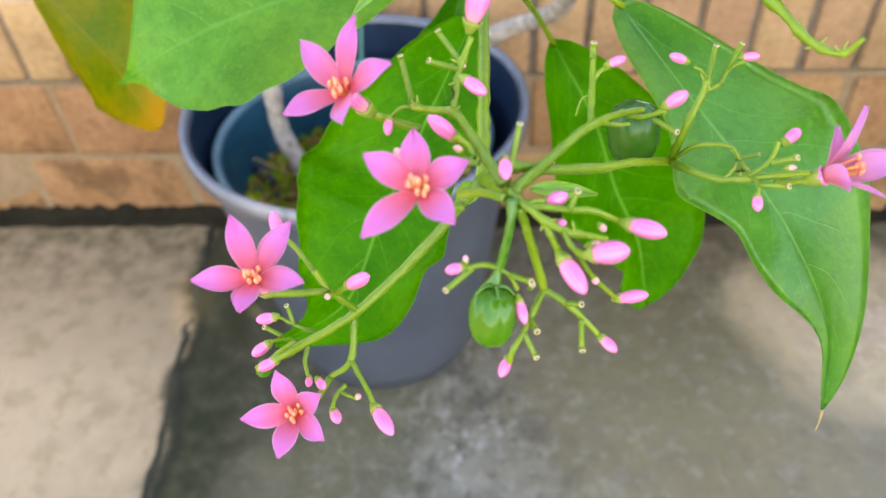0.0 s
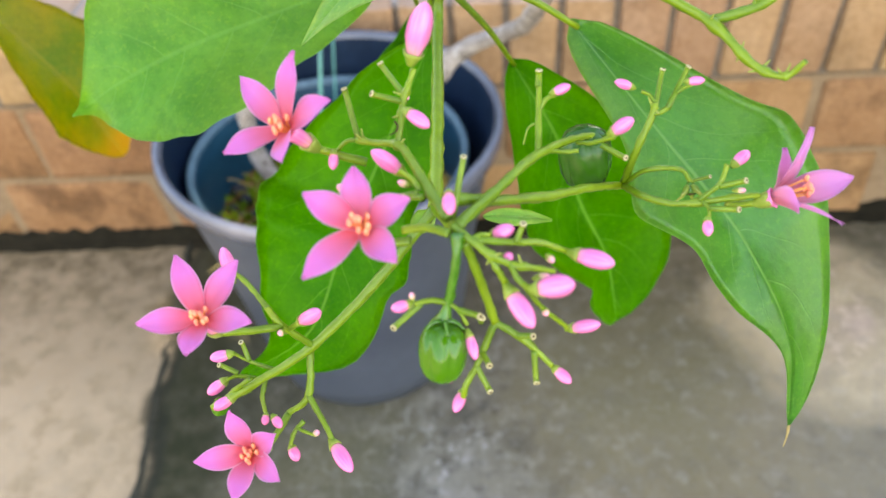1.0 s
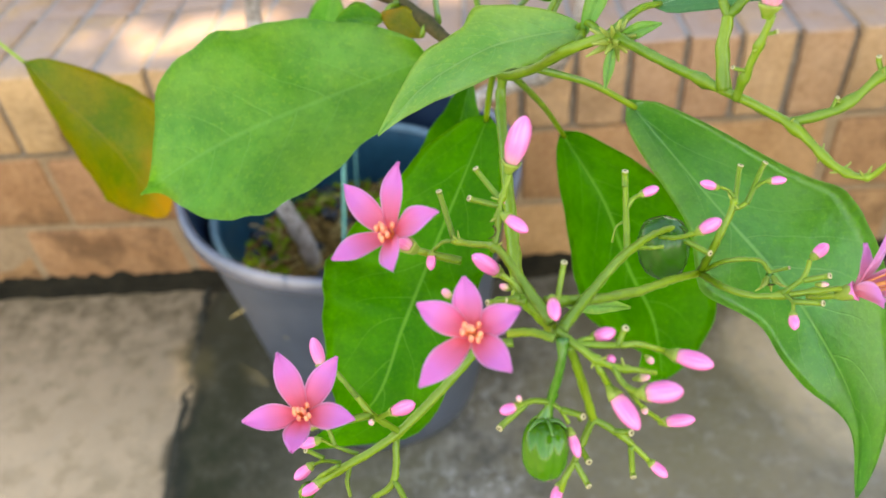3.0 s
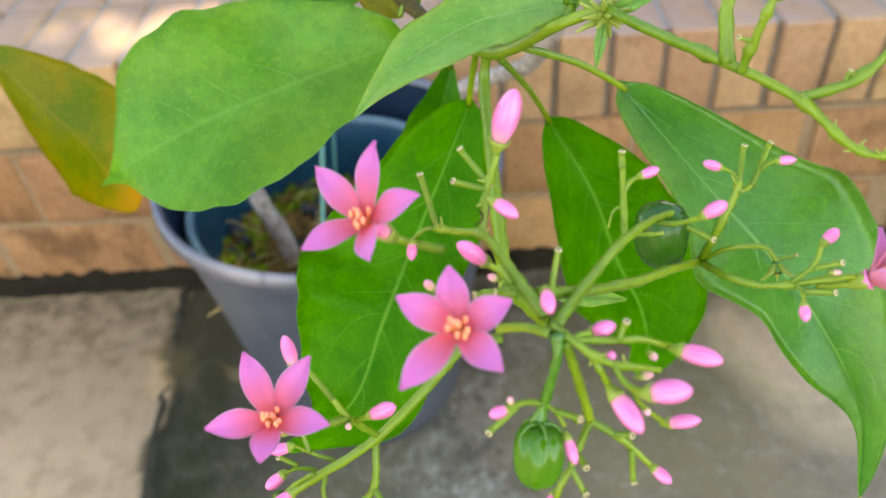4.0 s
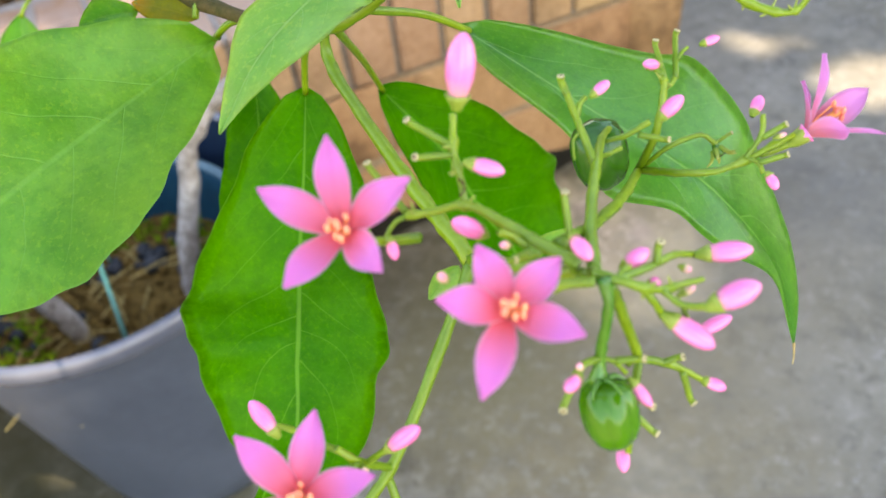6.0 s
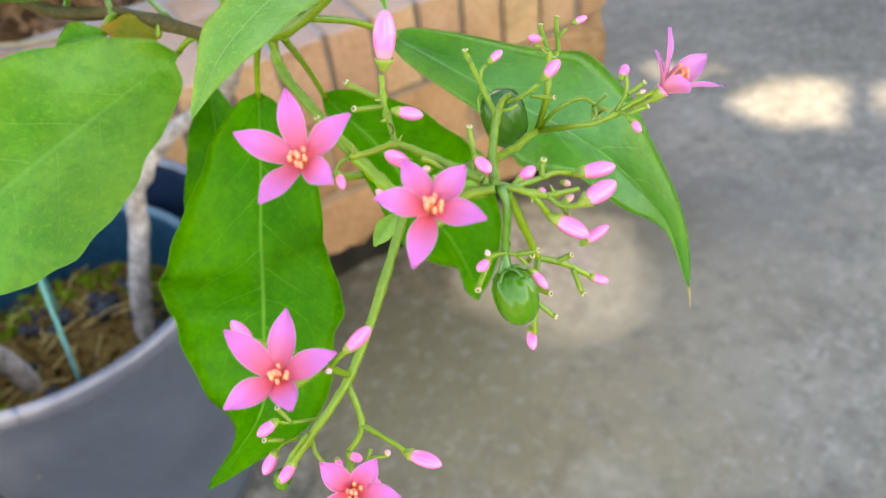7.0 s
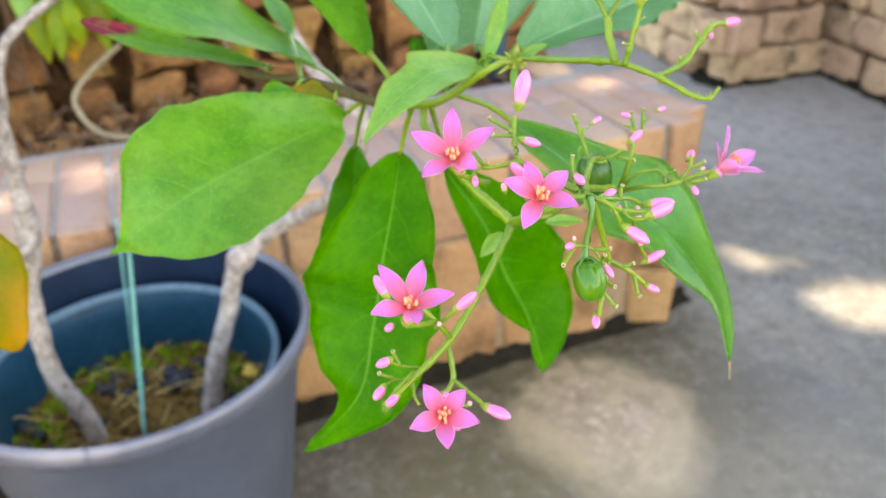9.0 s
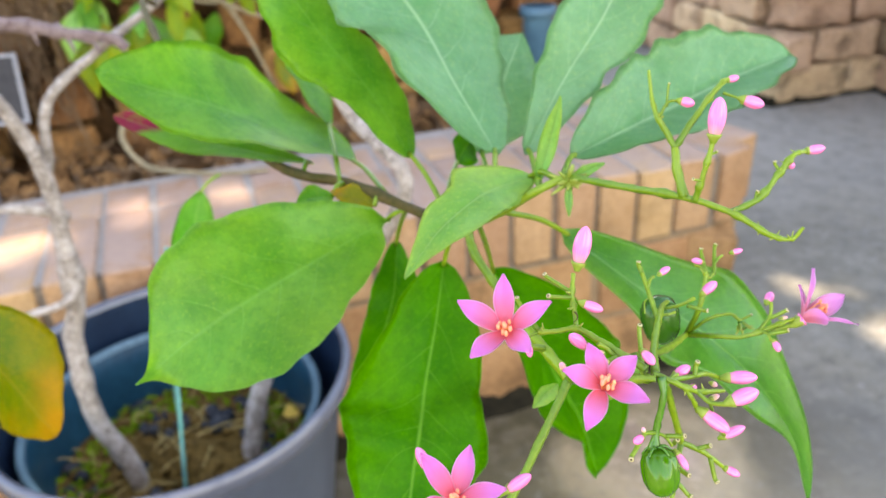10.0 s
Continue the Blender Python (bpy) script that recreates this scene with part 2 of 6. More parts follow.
BRICK_BED = surface("brick_brown", (0.14, 0.064, 0.022), (0.33, 0.165, 0.062), 16, 0.9, 90, 0.5, 0.8, 0.008, vary=0.5, stain=0.8)
ROOT = surface("root_brown", (0.055, 0.032, 0.018), (0.26, 0.17, 0.10), 40, 0.9, 200, 0.5)
JOINT_EARTH = surface("joint_earth", (0.016, 0.018, 0.012), (0.05, 0.05, 0.036), 25, 0.95, 140, 0.5, 0.8, 0.004)
VINE = surface("vine_tan", (0.17, 0.135, 0.075), (0.30, 0.25, 0.16), 60, 0.9, 300, 0.4)
POT_IN_RIM = surface("pot_blue_pale_edge", (0.030, 0.085, 0.115), (0.075, 0.145, 0.175), 14, 0.5, 90, 0.4)
DRY_LEAF = surface("dry_leaf_yellow", (0.50, 0.33, 0.05), (0.66, 0.46, 0.10), 90, 0.7, 300, 0.4)
BRICK_TOP = surface("brick_coping", (0.315, 0.175, 0.08), (0.40, 0.245, 0.13), 9, 0.8, 90, 0.4, 0.5, 0.003, vary=0.3, stain=0.35, top_light=(0.32, 0.24, 0.205))
MORTAR = surface("mortar_grey", (0.12, 0.092, 0.066), (0.22, 0.175, 0.13), 20, 0.95, 150, 0.5, 0.7, 0.003)
MORTAR_PALE = surface("coping_mortar", (0.235, 0.205, 0.18), (0.30, 0.27, 0.24), 20, 0.95, 150, 0.4, 0.6, 0.003)
MORTAR_BUFF = surface("buff_mortar", (0.20, 0.13, 0.07), (0.28, 0.19, 0.11), 20, 0.95, 150, 0.4, 0.6, 0.003)
# near-black dirt colour that also carries the shade at the wall feet
GRIME_SHADE = surface("wall_foot_grime_shade", (0.004, 0.004, 0.002), (0.022, 0.018, 0.010), 25, 0.95, 140, 0.5, 0.8, 0.004)
CANE = surface("green_plastic_cane", (0.07, 0.25, 0.21), (0.12, 0.35, 0.30), 60, 0.4, 300, 0.3)
CHIP = surface("bark_chip", (0.06, 0.028, 0.010), (0.26, 0.135, 0.055), 22, 0.95, 130, 0.5, 0.8, 0.004)
STRAW = surface("dry_straw", (0.26, 0.19, 0.065), (0.42, 0.33, 0.14), 60, 0.9, 300, 0.4)
PEBBLE = surface("dark_pebble", (0.012, 0.015, 0.02), (0.04, 0.045, 0.05), 60, 0.6, 300)
MOSS = surface("moss_green", (0.05, 0.15, 0.004), (0.20, 0.31, 0.012), 60, 0.95, 300, 0.5, 1.0, 0.003)
SIGN = surface("plaque_dark", (0.03, 0.03, 0.032), (0.05, 0.05, 0.052), 20, 0.8)
SIGN_RIM = surface("plaque_rim_grey", (0.16, 0.165, 0.18), (0.24, 0.245, 0.26), 20, 0.5)


def concrete():
    """Weathered concrete: grey with dark algal growth, pale worn rounds, and a beige slab on the far side of the joint;
    shade by pot and wall and brightness on the far paving are painted in.
    """
    m, nt, p = material("concrete_weathered")
    g = nt.nodes.new("ShaderNodeNewGeometry")
    pos = g.outputs["Position"]
    n1, n2, n3 = noisy(nt, 3.2, 7, 0.62), noisy(nt, 17, 6, 0.62), noisy(nt, 130, 5, 0.7)
    col = mixed(nt, ramp(nt, n1, 0.40, 0.60), (0.064, 0.059, 0.038), (0.200, 0.190, 0.152))
    col = mixed(nt, math_node(nt, "MULTIPLY", ramp(nt, n2, 0.46, 0.66), 0.6), col, (0.225, 0.216, 0.185))
    col = mixed(nt, math_node(nt, "MULTIPLY", ramp(nt, noisy(nt, 2.1, 3), 0.46, 0.60), 0.6), col, (0.145, 0.123, 0.068))
    col = mixed(nt, math_node(nt, "MULTIPLY", ramp(nt, noisy(nt, 9, 5, 0.6), 0.52, 0.68), 0.75), col, (0.032, 0.035, 0.032))
    col = mixed(nt, math_node(nt, "MULTIPLY", ramp(nt, noisy(nt, 31, 5, 0.65), 0.52, 0.63), 0.7), col, (0.040, 0.038, 0.028))
    flecks = math_node(nt, "MULTIPLY", ramp(nt, noisy(nt, 52, 4, 0.7), 0.54, 0.63), ramp(nt, noisy(nt, 6, 4), 0.42, 0.58))
    col = mixed(nt, math_node(nt, "MULTIPLY", flecks, 0.8), col, (0.36, 0.352, 0.325))
    warp = nt.nodes.new("ShaderNodeVectorMath")
    warp.operation = "ADD"
    nz = put(nt, "ShaderNodeTexNoise", Scale=7.0, Detail=4.0)
    nt.links.new(pos, nz.inputs["Vector"])
    sc = nt.nodes.new("ShaderNodeVectorMath")
    sc.operation = "SCALE"
    sc.inputs["Scale"].default_value = 0.14
    nt.links.new(nz.outputs["Color"], sc.inputs[0])
    nt.links.new(pos, warp.inputs[0])
    nt.links.new(sc.outputs[0], warp.inputs[1])
    stain = ramp(nt, noisy(nt, 24, 5, 0.6), 0.35, 0.6)
    # the round at (-0.33, 0.92) paints the pot's shade onto the concrete
    # the round at (2.2, 2.5) paints extra light onto the far paving
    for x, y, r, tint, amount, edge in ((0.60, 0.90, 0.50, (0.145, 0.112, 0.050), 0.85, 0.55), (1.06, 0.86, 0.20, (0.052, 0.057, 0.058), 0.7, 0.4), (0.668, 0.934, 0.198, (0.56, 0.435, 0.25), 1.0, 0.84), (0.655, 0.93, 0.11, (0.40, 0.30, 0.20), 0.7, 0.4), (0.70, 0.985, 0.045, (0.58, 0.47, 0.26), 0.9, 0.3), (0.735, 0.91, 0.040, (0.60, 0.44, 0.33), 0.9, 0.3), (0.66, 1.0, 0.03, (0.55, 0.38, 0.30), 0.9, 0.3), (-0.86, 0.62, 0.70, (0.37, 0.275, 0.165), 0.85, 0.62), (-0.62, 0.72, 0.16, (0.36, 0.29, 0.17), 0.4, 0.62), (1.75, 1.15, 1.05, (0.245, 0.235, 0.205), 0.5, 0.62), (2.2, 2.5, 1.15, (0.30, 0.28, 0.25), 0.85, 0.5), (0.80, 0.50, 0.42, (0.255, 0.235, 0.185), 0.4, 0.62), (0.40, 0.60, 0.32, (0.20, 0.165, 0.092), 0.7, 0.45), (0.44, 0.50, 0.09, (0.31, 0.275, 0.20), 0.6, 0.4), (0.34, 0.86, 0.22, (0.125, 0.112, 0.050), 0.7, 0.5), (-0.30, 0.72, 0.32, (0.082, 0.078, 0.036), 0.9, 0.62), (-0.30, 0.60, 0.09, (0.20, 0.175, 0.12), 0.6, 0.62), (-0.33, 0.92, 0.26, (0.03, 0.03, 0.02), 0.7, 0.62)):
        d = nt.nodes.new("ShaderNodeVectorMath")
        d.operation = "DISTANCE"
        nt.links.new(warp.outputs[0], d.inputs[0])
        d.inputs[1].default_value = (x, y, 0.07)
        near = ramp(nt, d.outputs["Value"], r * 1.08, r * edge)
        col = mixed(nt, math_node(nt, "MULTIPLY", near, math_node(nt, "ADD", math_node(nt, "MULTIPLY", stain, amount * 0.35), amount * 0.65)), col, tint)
    col = mixed(nt, math_node(nt, "MULTIPLY", ramp(nt, noisy(nt, 13, 7, 0.68), 0.50, 0.66), 0.34), col, (0.075, 0.070, 0.052))
    col = mixed(nt, math_node(nt, "MULTIPLY", ramp(nt, noisy(nt, 34, 6, 0.7), 0.53, 0.66), 0.28), col, (0.34, 0.315, 0.265))
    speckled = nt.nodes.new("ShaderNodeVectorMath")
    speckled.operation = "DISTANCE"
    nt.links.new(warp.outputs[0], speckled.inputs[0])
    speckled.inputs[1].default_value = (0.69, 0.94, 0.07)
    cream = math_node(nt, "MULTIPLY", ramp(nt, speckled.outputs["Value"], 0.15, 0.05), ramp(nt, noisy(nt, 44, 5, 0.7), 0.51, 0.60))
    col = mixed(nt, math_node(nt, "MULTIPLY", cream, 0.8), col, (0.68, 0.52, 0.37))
    col = mixed(nt, math_node(nt, "MULTIPLY", ramp(nt, n3, 0.35, 0.72), 0.3), col, (0.197, 0.188, 0.164))
    split = nt.nodes.new("ShaderNodeSeparateXYZ")
    nt.links.new(warp.outputs[0], split.inputs[0])
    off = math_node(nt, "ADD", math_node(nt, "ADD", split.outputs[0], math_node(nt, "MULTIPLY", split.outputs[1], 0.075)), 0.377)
    # algal band by the joint, deepened to paint in shade near the pot
    algae_shade = math_node(nt, "MULTIPLY", math_node(nt, "MULTIPLY", ramp(nt, off, 0.26, 0.07), ramp(nt, off, -0.035, 0.0)), math_node(nt, "ADD", math_node(nt, "MULTIPLY", stain, 0.25), 0.72))
    slab_side = math_node(nt, "MULTIPLY", ramp(nt, off, 0.004, -0.012), math_node(nt, "ADD", math_node(nt, "MULTIPLY", stain, 0.3), 0.62))
    col = mixed(nt, slab_side, col, (0.40, 0.30, 0.188))
    col = mixed(nt, math_node(nt, "MULTIPLY", ramp(nt, n2, 0.5, 0.62), math_node(nt, "MULTIPLY", slab_side, 0.6)), col, (0.20, 0.15, 0.08))
    col = mixed(nt, algae_shade, col, (0.022, 0.025, 0.011))
    col = mixed(nt, math_node(nt, "MULTIPLY", ramp(nt, math_node(nt, "ABSOLUTE", off), 0.026, 0.006), 0.8), col, (0.018, 0.020, 0.013))
    # brown dirt and shade along the planter foot, painted into the concrete
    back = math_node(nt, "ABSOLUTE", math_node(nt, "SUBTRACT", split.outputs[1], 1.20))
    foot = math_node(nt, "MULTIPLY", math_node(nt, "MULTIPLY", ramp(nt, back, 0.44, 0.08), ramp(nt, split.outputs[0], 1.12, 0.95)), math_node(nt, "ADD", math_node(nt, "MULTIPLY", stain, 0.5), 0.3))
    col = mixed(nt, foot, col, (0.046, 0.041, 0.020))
    nt.links.new(col, p.inputs["Base Color"])
    p.inputs["Roughness"].default_value = 0.85
    p.inputs["Specular IOR Level"].default_value = 0.15
    bumped(nt, p, math_node(nt, "ADD", n3, math_node(nt, "MULTIPLY", n2, 1.5)), 0.45, 0.004)
    return m


FOLIAGE = surface("tree_foliage", (0.04, 0.10, 0.015), (0.07, 0.15, 0.025), 3, 0.6, 20, 0.3)
CONCRETE = concrete()

# ---- shapes ----
rng = random.Random(7)


def mesh_of(name, bm, mat, smooth=True):
    me = bpy.data.meshes.new(name)
    bm.to_mesh(me)
    bm.free()
    me.materials.append(mat)
    for f in me.polygons:
        f.use_smooth = smooth
    return me


def part(name, bm, mat, parent=None, label="", smooth=True):
    """Links a bmesh, or a mesh that is made already, as one object under its thing."""
    me = bm if isinstance(bm, bpy.types.Mesh) else mesh_of(name, bm, mat, smooth)
    ob = new(name, me)
    if parent:
        ob.parent = parent
    return tagged(ob, label)


def thing(name, label, category, group="", kind=""):
    return tagged(new(name), label, category, group, kind)


def curve_points(pts, steps=6):
    """A smooth line through the given points."""
    P = [Vector(p) for p in pts]
    if len(P) == 2:
        return [P[0].lerp(P[1], k / steps) for k in range(steps + 1)]
    Q = [P[0] * 2 - P[1], *P, P[-1] * 2 - P[-2]]
    out = []
    for i in range(1, len(Q) - 2):
        a, b, c, d = Q[i - 1 : i + 3]
        for k in range(steps):
            t = k / steps
            out.append(0.5 * (2 * b + (c - a) * t + (2 * a - 5 * b + 4 * c - d) * t**2 + (3 * b - a - 3 * c + d) * t**3))
    return out + [P[-1]]


def tube(pts, r0, r1, sides=10, steps=6, knobs=0.0, swell=()):
    """A tapered stem along a line, with closed ends; swell: rows of (share of the length, width, added radius) for nodes."""
    bm = bmesh.new()
    uv = bm.loops.layers.uv.new("uv")
    P = curve_points(pts, steps)
    side = None
    rings = []
    for i, p in enumerate(P):
        way = (P[min(i + 1, len(P) - 1)] - P[max(i - 1, 0)]).normalized()
        side = way.orthogonal().normalized() if side is None else (side - way * side.dot(way)).normalized()
        up = way.cross(side)
        s = i / (len(P) - 1)
        r = r0 + (r1 - r0) * s
        for at, wide, more in swell:
            r += more * math.exp(-(((s - at) / wide) ** 2))
        ring = []
        for k in range(sides):
            a = 2 * math.pi * k / sides
            q = r * (1 + knobs * noise.noise(p * (0.5 / r0) + Vector((k * 0.9, 0, 0))))
            ring.append(bm.verts.new(p + (side * math.cos(a) + up * math.sin(a)) * q))
        rings.append(ring)
    for i in range(len(rings) - 1):
        for k in range(sides):
            f = bm.faces.new((rings[i][k], rings[i][(k + 1) % sides], rings[i + 1][(k + 1) % sides], rings[i + 1][k]))
            for l, (u, v) in zip(f.loops, ((i, k), (i, k + 1), (i + 1, k + 1), (i + 1, k))):
                l[uv].uv = (u / (len(rings) - 1), v / sides)
    bm.faces.new(rings[0][::-1])
    bm.faces.new(rings[-1])
    return bm


def lathe(profile, sides=48, axis=None, foot=(0, 0, 0), lobes=0, lobe=0.0):
    """Turns rows of (radius, height) round an axis that stands on foot; lobes press grooves into the sides."""
    bm = bmesh.new()
    uv = bm.loops.layers.uv.new("uv")
    q = Vector(axis or (0, 0, 1)).to_track_quat("Z", "Y")
    rings = []
    for r, h in profile:
        ring = []
        for k in range(sides):
            a = 2 * math.pi * k / sides
            rr = r * (1 - lobe * (1 - abs(math.sin(a * lobes / 2)) ** 0.6)) if lobes else r
            ring.append(bm.verts.new(Vector(foot) + q @ Vector((rr * math.cos(a), rr * math.sin(a), h))))
        rings.append(ring)
    n = len(rings) - 1
    for i in range(n):
        for k in range(sides):
            f = bm.faces.new((rings[i][k], rings[i][(k + 1) % sides], rings[i + 1][(k + 1) % sides], rings[i + 1][k]))
            for l, (u, v) in zip(f.loops, ((i, k), (i, k + 1), (i + 1, k + 1), (i + 1, k))):
                l[uv].uv = (u / n, v / sides)
    return bm


def slab(x0, x1, y0, y1, z0, z1, bevel=0.0):
    bm = bmesh.new()
    bmesh.ops.create_cube(bm, size=1, matrix=Matrix.Translation(((x0 + x1) / 2, (y0 + y1) / 2, (z0 + z1) / 2)) @ Matrix.Diagonal((x1 - x0, y1 - y0, z1 - z0, 1)))
    if bevel:
        bmesh.ops.bevel(bm, geom=bm.edges[:], offset=bevel, segments=2, profile=0.6, affect="EDGES")
    return bm


def prism(plan, z0, z1):
    bm = bmesh.new()
    low, high = [[bm.verts.new((x, y, z)) for x, y in plan] for z in (z0, z1)]
    n = len(plan)
    for i in range(n):
        bm.faces.new((low[i], low[(i + 1) % n], high[(i + 1) % n], high[i]))
    bm.faces.new(low[::-1])
    bm.faces.new(high)
    return bm


# ---- ground ----
def ground_sheet():
    """One sheet to the horizon, finely cut near the pot."""
    xs = sorted({-60, -12, -3, -1.6, *[-1.2 + 0.05 * k for k in range(66)], 2.4, 3.2, 12, 60})
    ys = sorted({-60, -10, -2, -0.5, *[0.05 * k for k in range(54)], 3.2, 5, 12, 60})
    bm = bmesh.new()
    grid = []
    for y in ys:
        row = []
        for x in xs:
            near = abs(x) < 3 and abs(y) < 3.1
            z = 0.004 * noise.noise(Vector((x * 3, y * 3, 1))) + 0.0015 * noise.noise(Vector((x * 14, y * 14, 5))) if near else 0.0
            row.append(bm.verts.new((x, y, z)))
        grid.append(row)
    for j in range(len(ys) - 1):
        for i in range(len(xs) - 1):
            bm.faces.new((grid[j][i], grid[j][i + 1], grid[j + 1][i + 1], grid[j + 1][i]))
    return bm


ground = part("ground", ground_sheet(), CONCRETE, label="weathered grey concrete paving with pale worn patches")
tagged(ground, category="ground", kind="structure")
joint = part("paving_joint", tube([(-0.47, 0.1, -0.005), (-0.50, 0.55, -0.005), (-0.53, 0.9, -0.005), (-0.545, 1.10, -0.005)], 0.008, 0.011, 8, 12, 0.8), JOINT_EARTH, ground, "dark earth-filled joint")

# ---- pot ----
POT_X, POT_Y = -0.1775, 0.8606
pot = thing("plant_pot", "large grey plastic plant pot standing on concrete", "plant pot")
pot.location = (POT_X, POT_Y, 0)
part("outer_wall", lathe([(0.0, 0.004), (0.146, 0.004), (0.150, 0.0), (0.155, 0.004), (0.164, 0.05), (0.193, 0.26), (0.2165, 0.408), (0.2185, 0.416)], 96), POT, pot)
part("rim", lathe([(0.2185, 0.416), (0.2265, 0.419), (0.232, 0.426), (0.234, 0.437), (0.2325, 0.446), (0.2275, 0.450), (0.2215, 0.446), (0.220, 0.440)], 96), POT_RIM, pot, "lighter rolled rim")
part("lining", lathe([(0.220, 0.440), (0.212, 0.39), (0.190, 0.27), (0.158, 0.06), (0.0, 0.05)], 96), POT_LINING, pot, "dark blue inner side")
inner = part("inner_pot", lathe([(0.0, 0.08), (0.14, 0.08), (0.15, 0.10), (0.178, 0.31), (0.185, 0.383), (0.191, 0.387), (0.192, 0.391), (0.182, 0.392), (0.181, 0.391), (0.177, 0.35), (0.170, 0.28), (0.13, 0.10), (0.0, 0.10)], 96), POT_IN, pot, "dark blue plastic grow pot nested inside")
inner.location = (-0.007, -0.010, 0)
# edge ring in a paler blue than the pot wall below it
part("edge", lathe([(0.1915, 0.3912), (0.193, 0.394), (0.191, 0.399), (0.187, 0.400), (0.182, 0.396), (0.1812, 0.3915)], 96), POT_IN_RIM, inner, "pale edge")


def soil_heap():
    bm = bmesh.new()
    rings = []
    for i in range(15):
        r = 0.176 * i / 14
        rings.append([bm.verts.new((r * math.cos(a), r * math.sin(a), 0.296 + 0.016 * noise.noise(Vector((r * math.cos(a) * 18, r * math.sin(a) * 18, 3))) + 0.007 * noise.noise(Vector((r * math.cos(a) * 70, r * math.sin(a) * 70, 8))))) for a in [2 * math.pi * k / 48 for k in range(48)]])
    for i in range(14):
        for k in range(48):
            bm.faces.new((rings[i][k], rings[i + 1][k], rings[i + 1][(k + 1) % 48], rings[i][(k + 1) % 48]))
    return bm


soil = part("potting_soil", soil_heap(), SOIL, label="brown potting soil filling the inner pot")
soil.location = (POT_X - 0.007, POT_Y - 0.010, 0)
tagged(soil, category="soil", kind="stuff")


def scatter(name, count, build, mat, label, category, radius=0.165, z=0.30, least=0.0):
    """Loose bits that nobody could count, as one mesh."""
    bm = bmesh.new()
    for _ in range(count):
        a, r = rng.uniform(0, 6.283), radius * math.sqrt(rng.uniform(least, 1))
        build(bm, Vector((POT_X - 0.007 + r * math.cos(a), POT_Y - 0.010 + r * math.sin(a), z)))
    return tagged(part(name, bm, mat), label, category, kind="stuff")


def straw_bit(bm, p):
    a, l = rng.uniform(0, 6.283), rng.uniform(0.025, 0.095)
    d = Vector((math.cos(a), math.sin(a), rng.uniform(-0.08, 0.22))) * l
    side = Vector((-math.sin(a), math.cos(a), 0)) * rng.uniform(0.0006, 0.0014)
    q = [p, p + d * 0.5 + Vector((0, 0, rng.uniform(0.002, 0.014))) + side * rng.uniform(-6, 6), p + d]
    for u, v in zip(q, q[1:]):
        for s, t in ((side, Vector((0, 0, 0.0016))), (Vector((0, 0, 0.0016)), -side)):
            bm.faces.new([bm.verts.new(w) for w in (u + s, v + s, v + t, u + t)])


def clump_bit(size):
    def build(bm, p):
        m = Matrix.Translation(p) @ Euler((rng.random() * 6, rng.random() * 6, rng.random() * 6)).to_matrix().to_4x4() @ Matrix.Diagonal((rng.uniform(0.7, 1.3), rng.uniform(0.7, 1.3), rng.uniform(0.5, 0.9), 1))
        bmesh.ops.create_icosphere(bm, subdivisions=1, radius=size * rng.uniform(0.6, 1.3), matrix=m)
    return build


def moss_bit(bm, p):
    for _ in range(7):
        a, t = rng.uniform(0, 6.283), rng.uniform(0.2, 1.2)
        d = Vector((math.cos(a) * math.sin(t), math.sin(a) * math.sin(t), math.cos(t))) * rng.uniform(0.005, 0.016)
        s = d.orthogonal().normalized() * 0.002
        bm.faces.new([bm.verts.new(w) for w in (p + s * 0.4, p + d * 0.6 + s, p + d, p + d * 0.6 - s, p - s * 0.4)])


scatter("straw_litter", 48, straw_bit, STRAW, "dry straw and pale root threads on the soil", "straw")
scatter("dark_pebbles", 42, clump_bit(0.0135), PEBBLE, "black pebbles scattered on the soil", "pebbles", least=0.15)
scatter("moss_tufts", 330, moss_bit, MOSS, "small green moss and weed tufts on the soil", "moss", least=0.42)
scatter("soil_crumbs", 420, clump_bit(0.0065), SOIL, "crumbs of brown potting soil", "soil")
fallen = tagged(part("fallen_leaf", lathe([(0.0, 0.002), (0.008, 0.001), (0.013, 0.004), (0.0135, 0.0045), (0.008, 0.0025), (0.0, 0.0035)], 9, (0.2, -0.3, 0.9), (-0.037, 0.884, 0.307), 3, 0.3), DRY_LEAF), "small dry yellow leaf lying on the soil", "leaf")

cane = tagged(part("plant_cane", tube([(-0.193, 0.705, 0.285), (-0.168, 0.727, 0.47), (-0.1397, 0.7514, 0.6753)], 0.0024, 0.0021, 10), CANE), "thin green plastic cane stuck in the soil", "cane", "canes in the pot")
tagged(part("plant_cane", tube([(-0.196, 0.95, 0.285), (-0.184, 0.95, 0.40), (-0.1665, 0.95, 0.56)], 0.0019, 0.0017, 10), CANE), "thin green plastic cane stuck in the soil", "cane", "canes in the pot")

# ---- planter, bed and far walls ----
PLANTER_FRONT, PLANTER_TOP, ROW_FOOT = 1.121, 0.467, 0.317
CORE = [(-2.6, 1.131), (0.862, 1.131), (0.955, 1.160), (1.040, 1.47), (0.88, 1.53), (-2.6, 1.46)]
planter = thing("brick_planter", "low buff brick planter wall with upright brick coping", "planter", kind="structure")
part("mortar_core", prism(CORE, -0.02, PLANTER_TOP - 0.012), MORTAR, planter, "grey mortar", smooth=False)
part("coping_mortar", prism([(-2.6, 1.140), (0.862, 1.140), (0.950, 1.168), (1.033, 1.46), (0.88, 1.52), (-2.6, 1.45)], PLANTER_TOP - 0.011, PLANTER_TOP - 0.004), MORTAR_PALE, planter, "pale grey mortar", smooth=False)
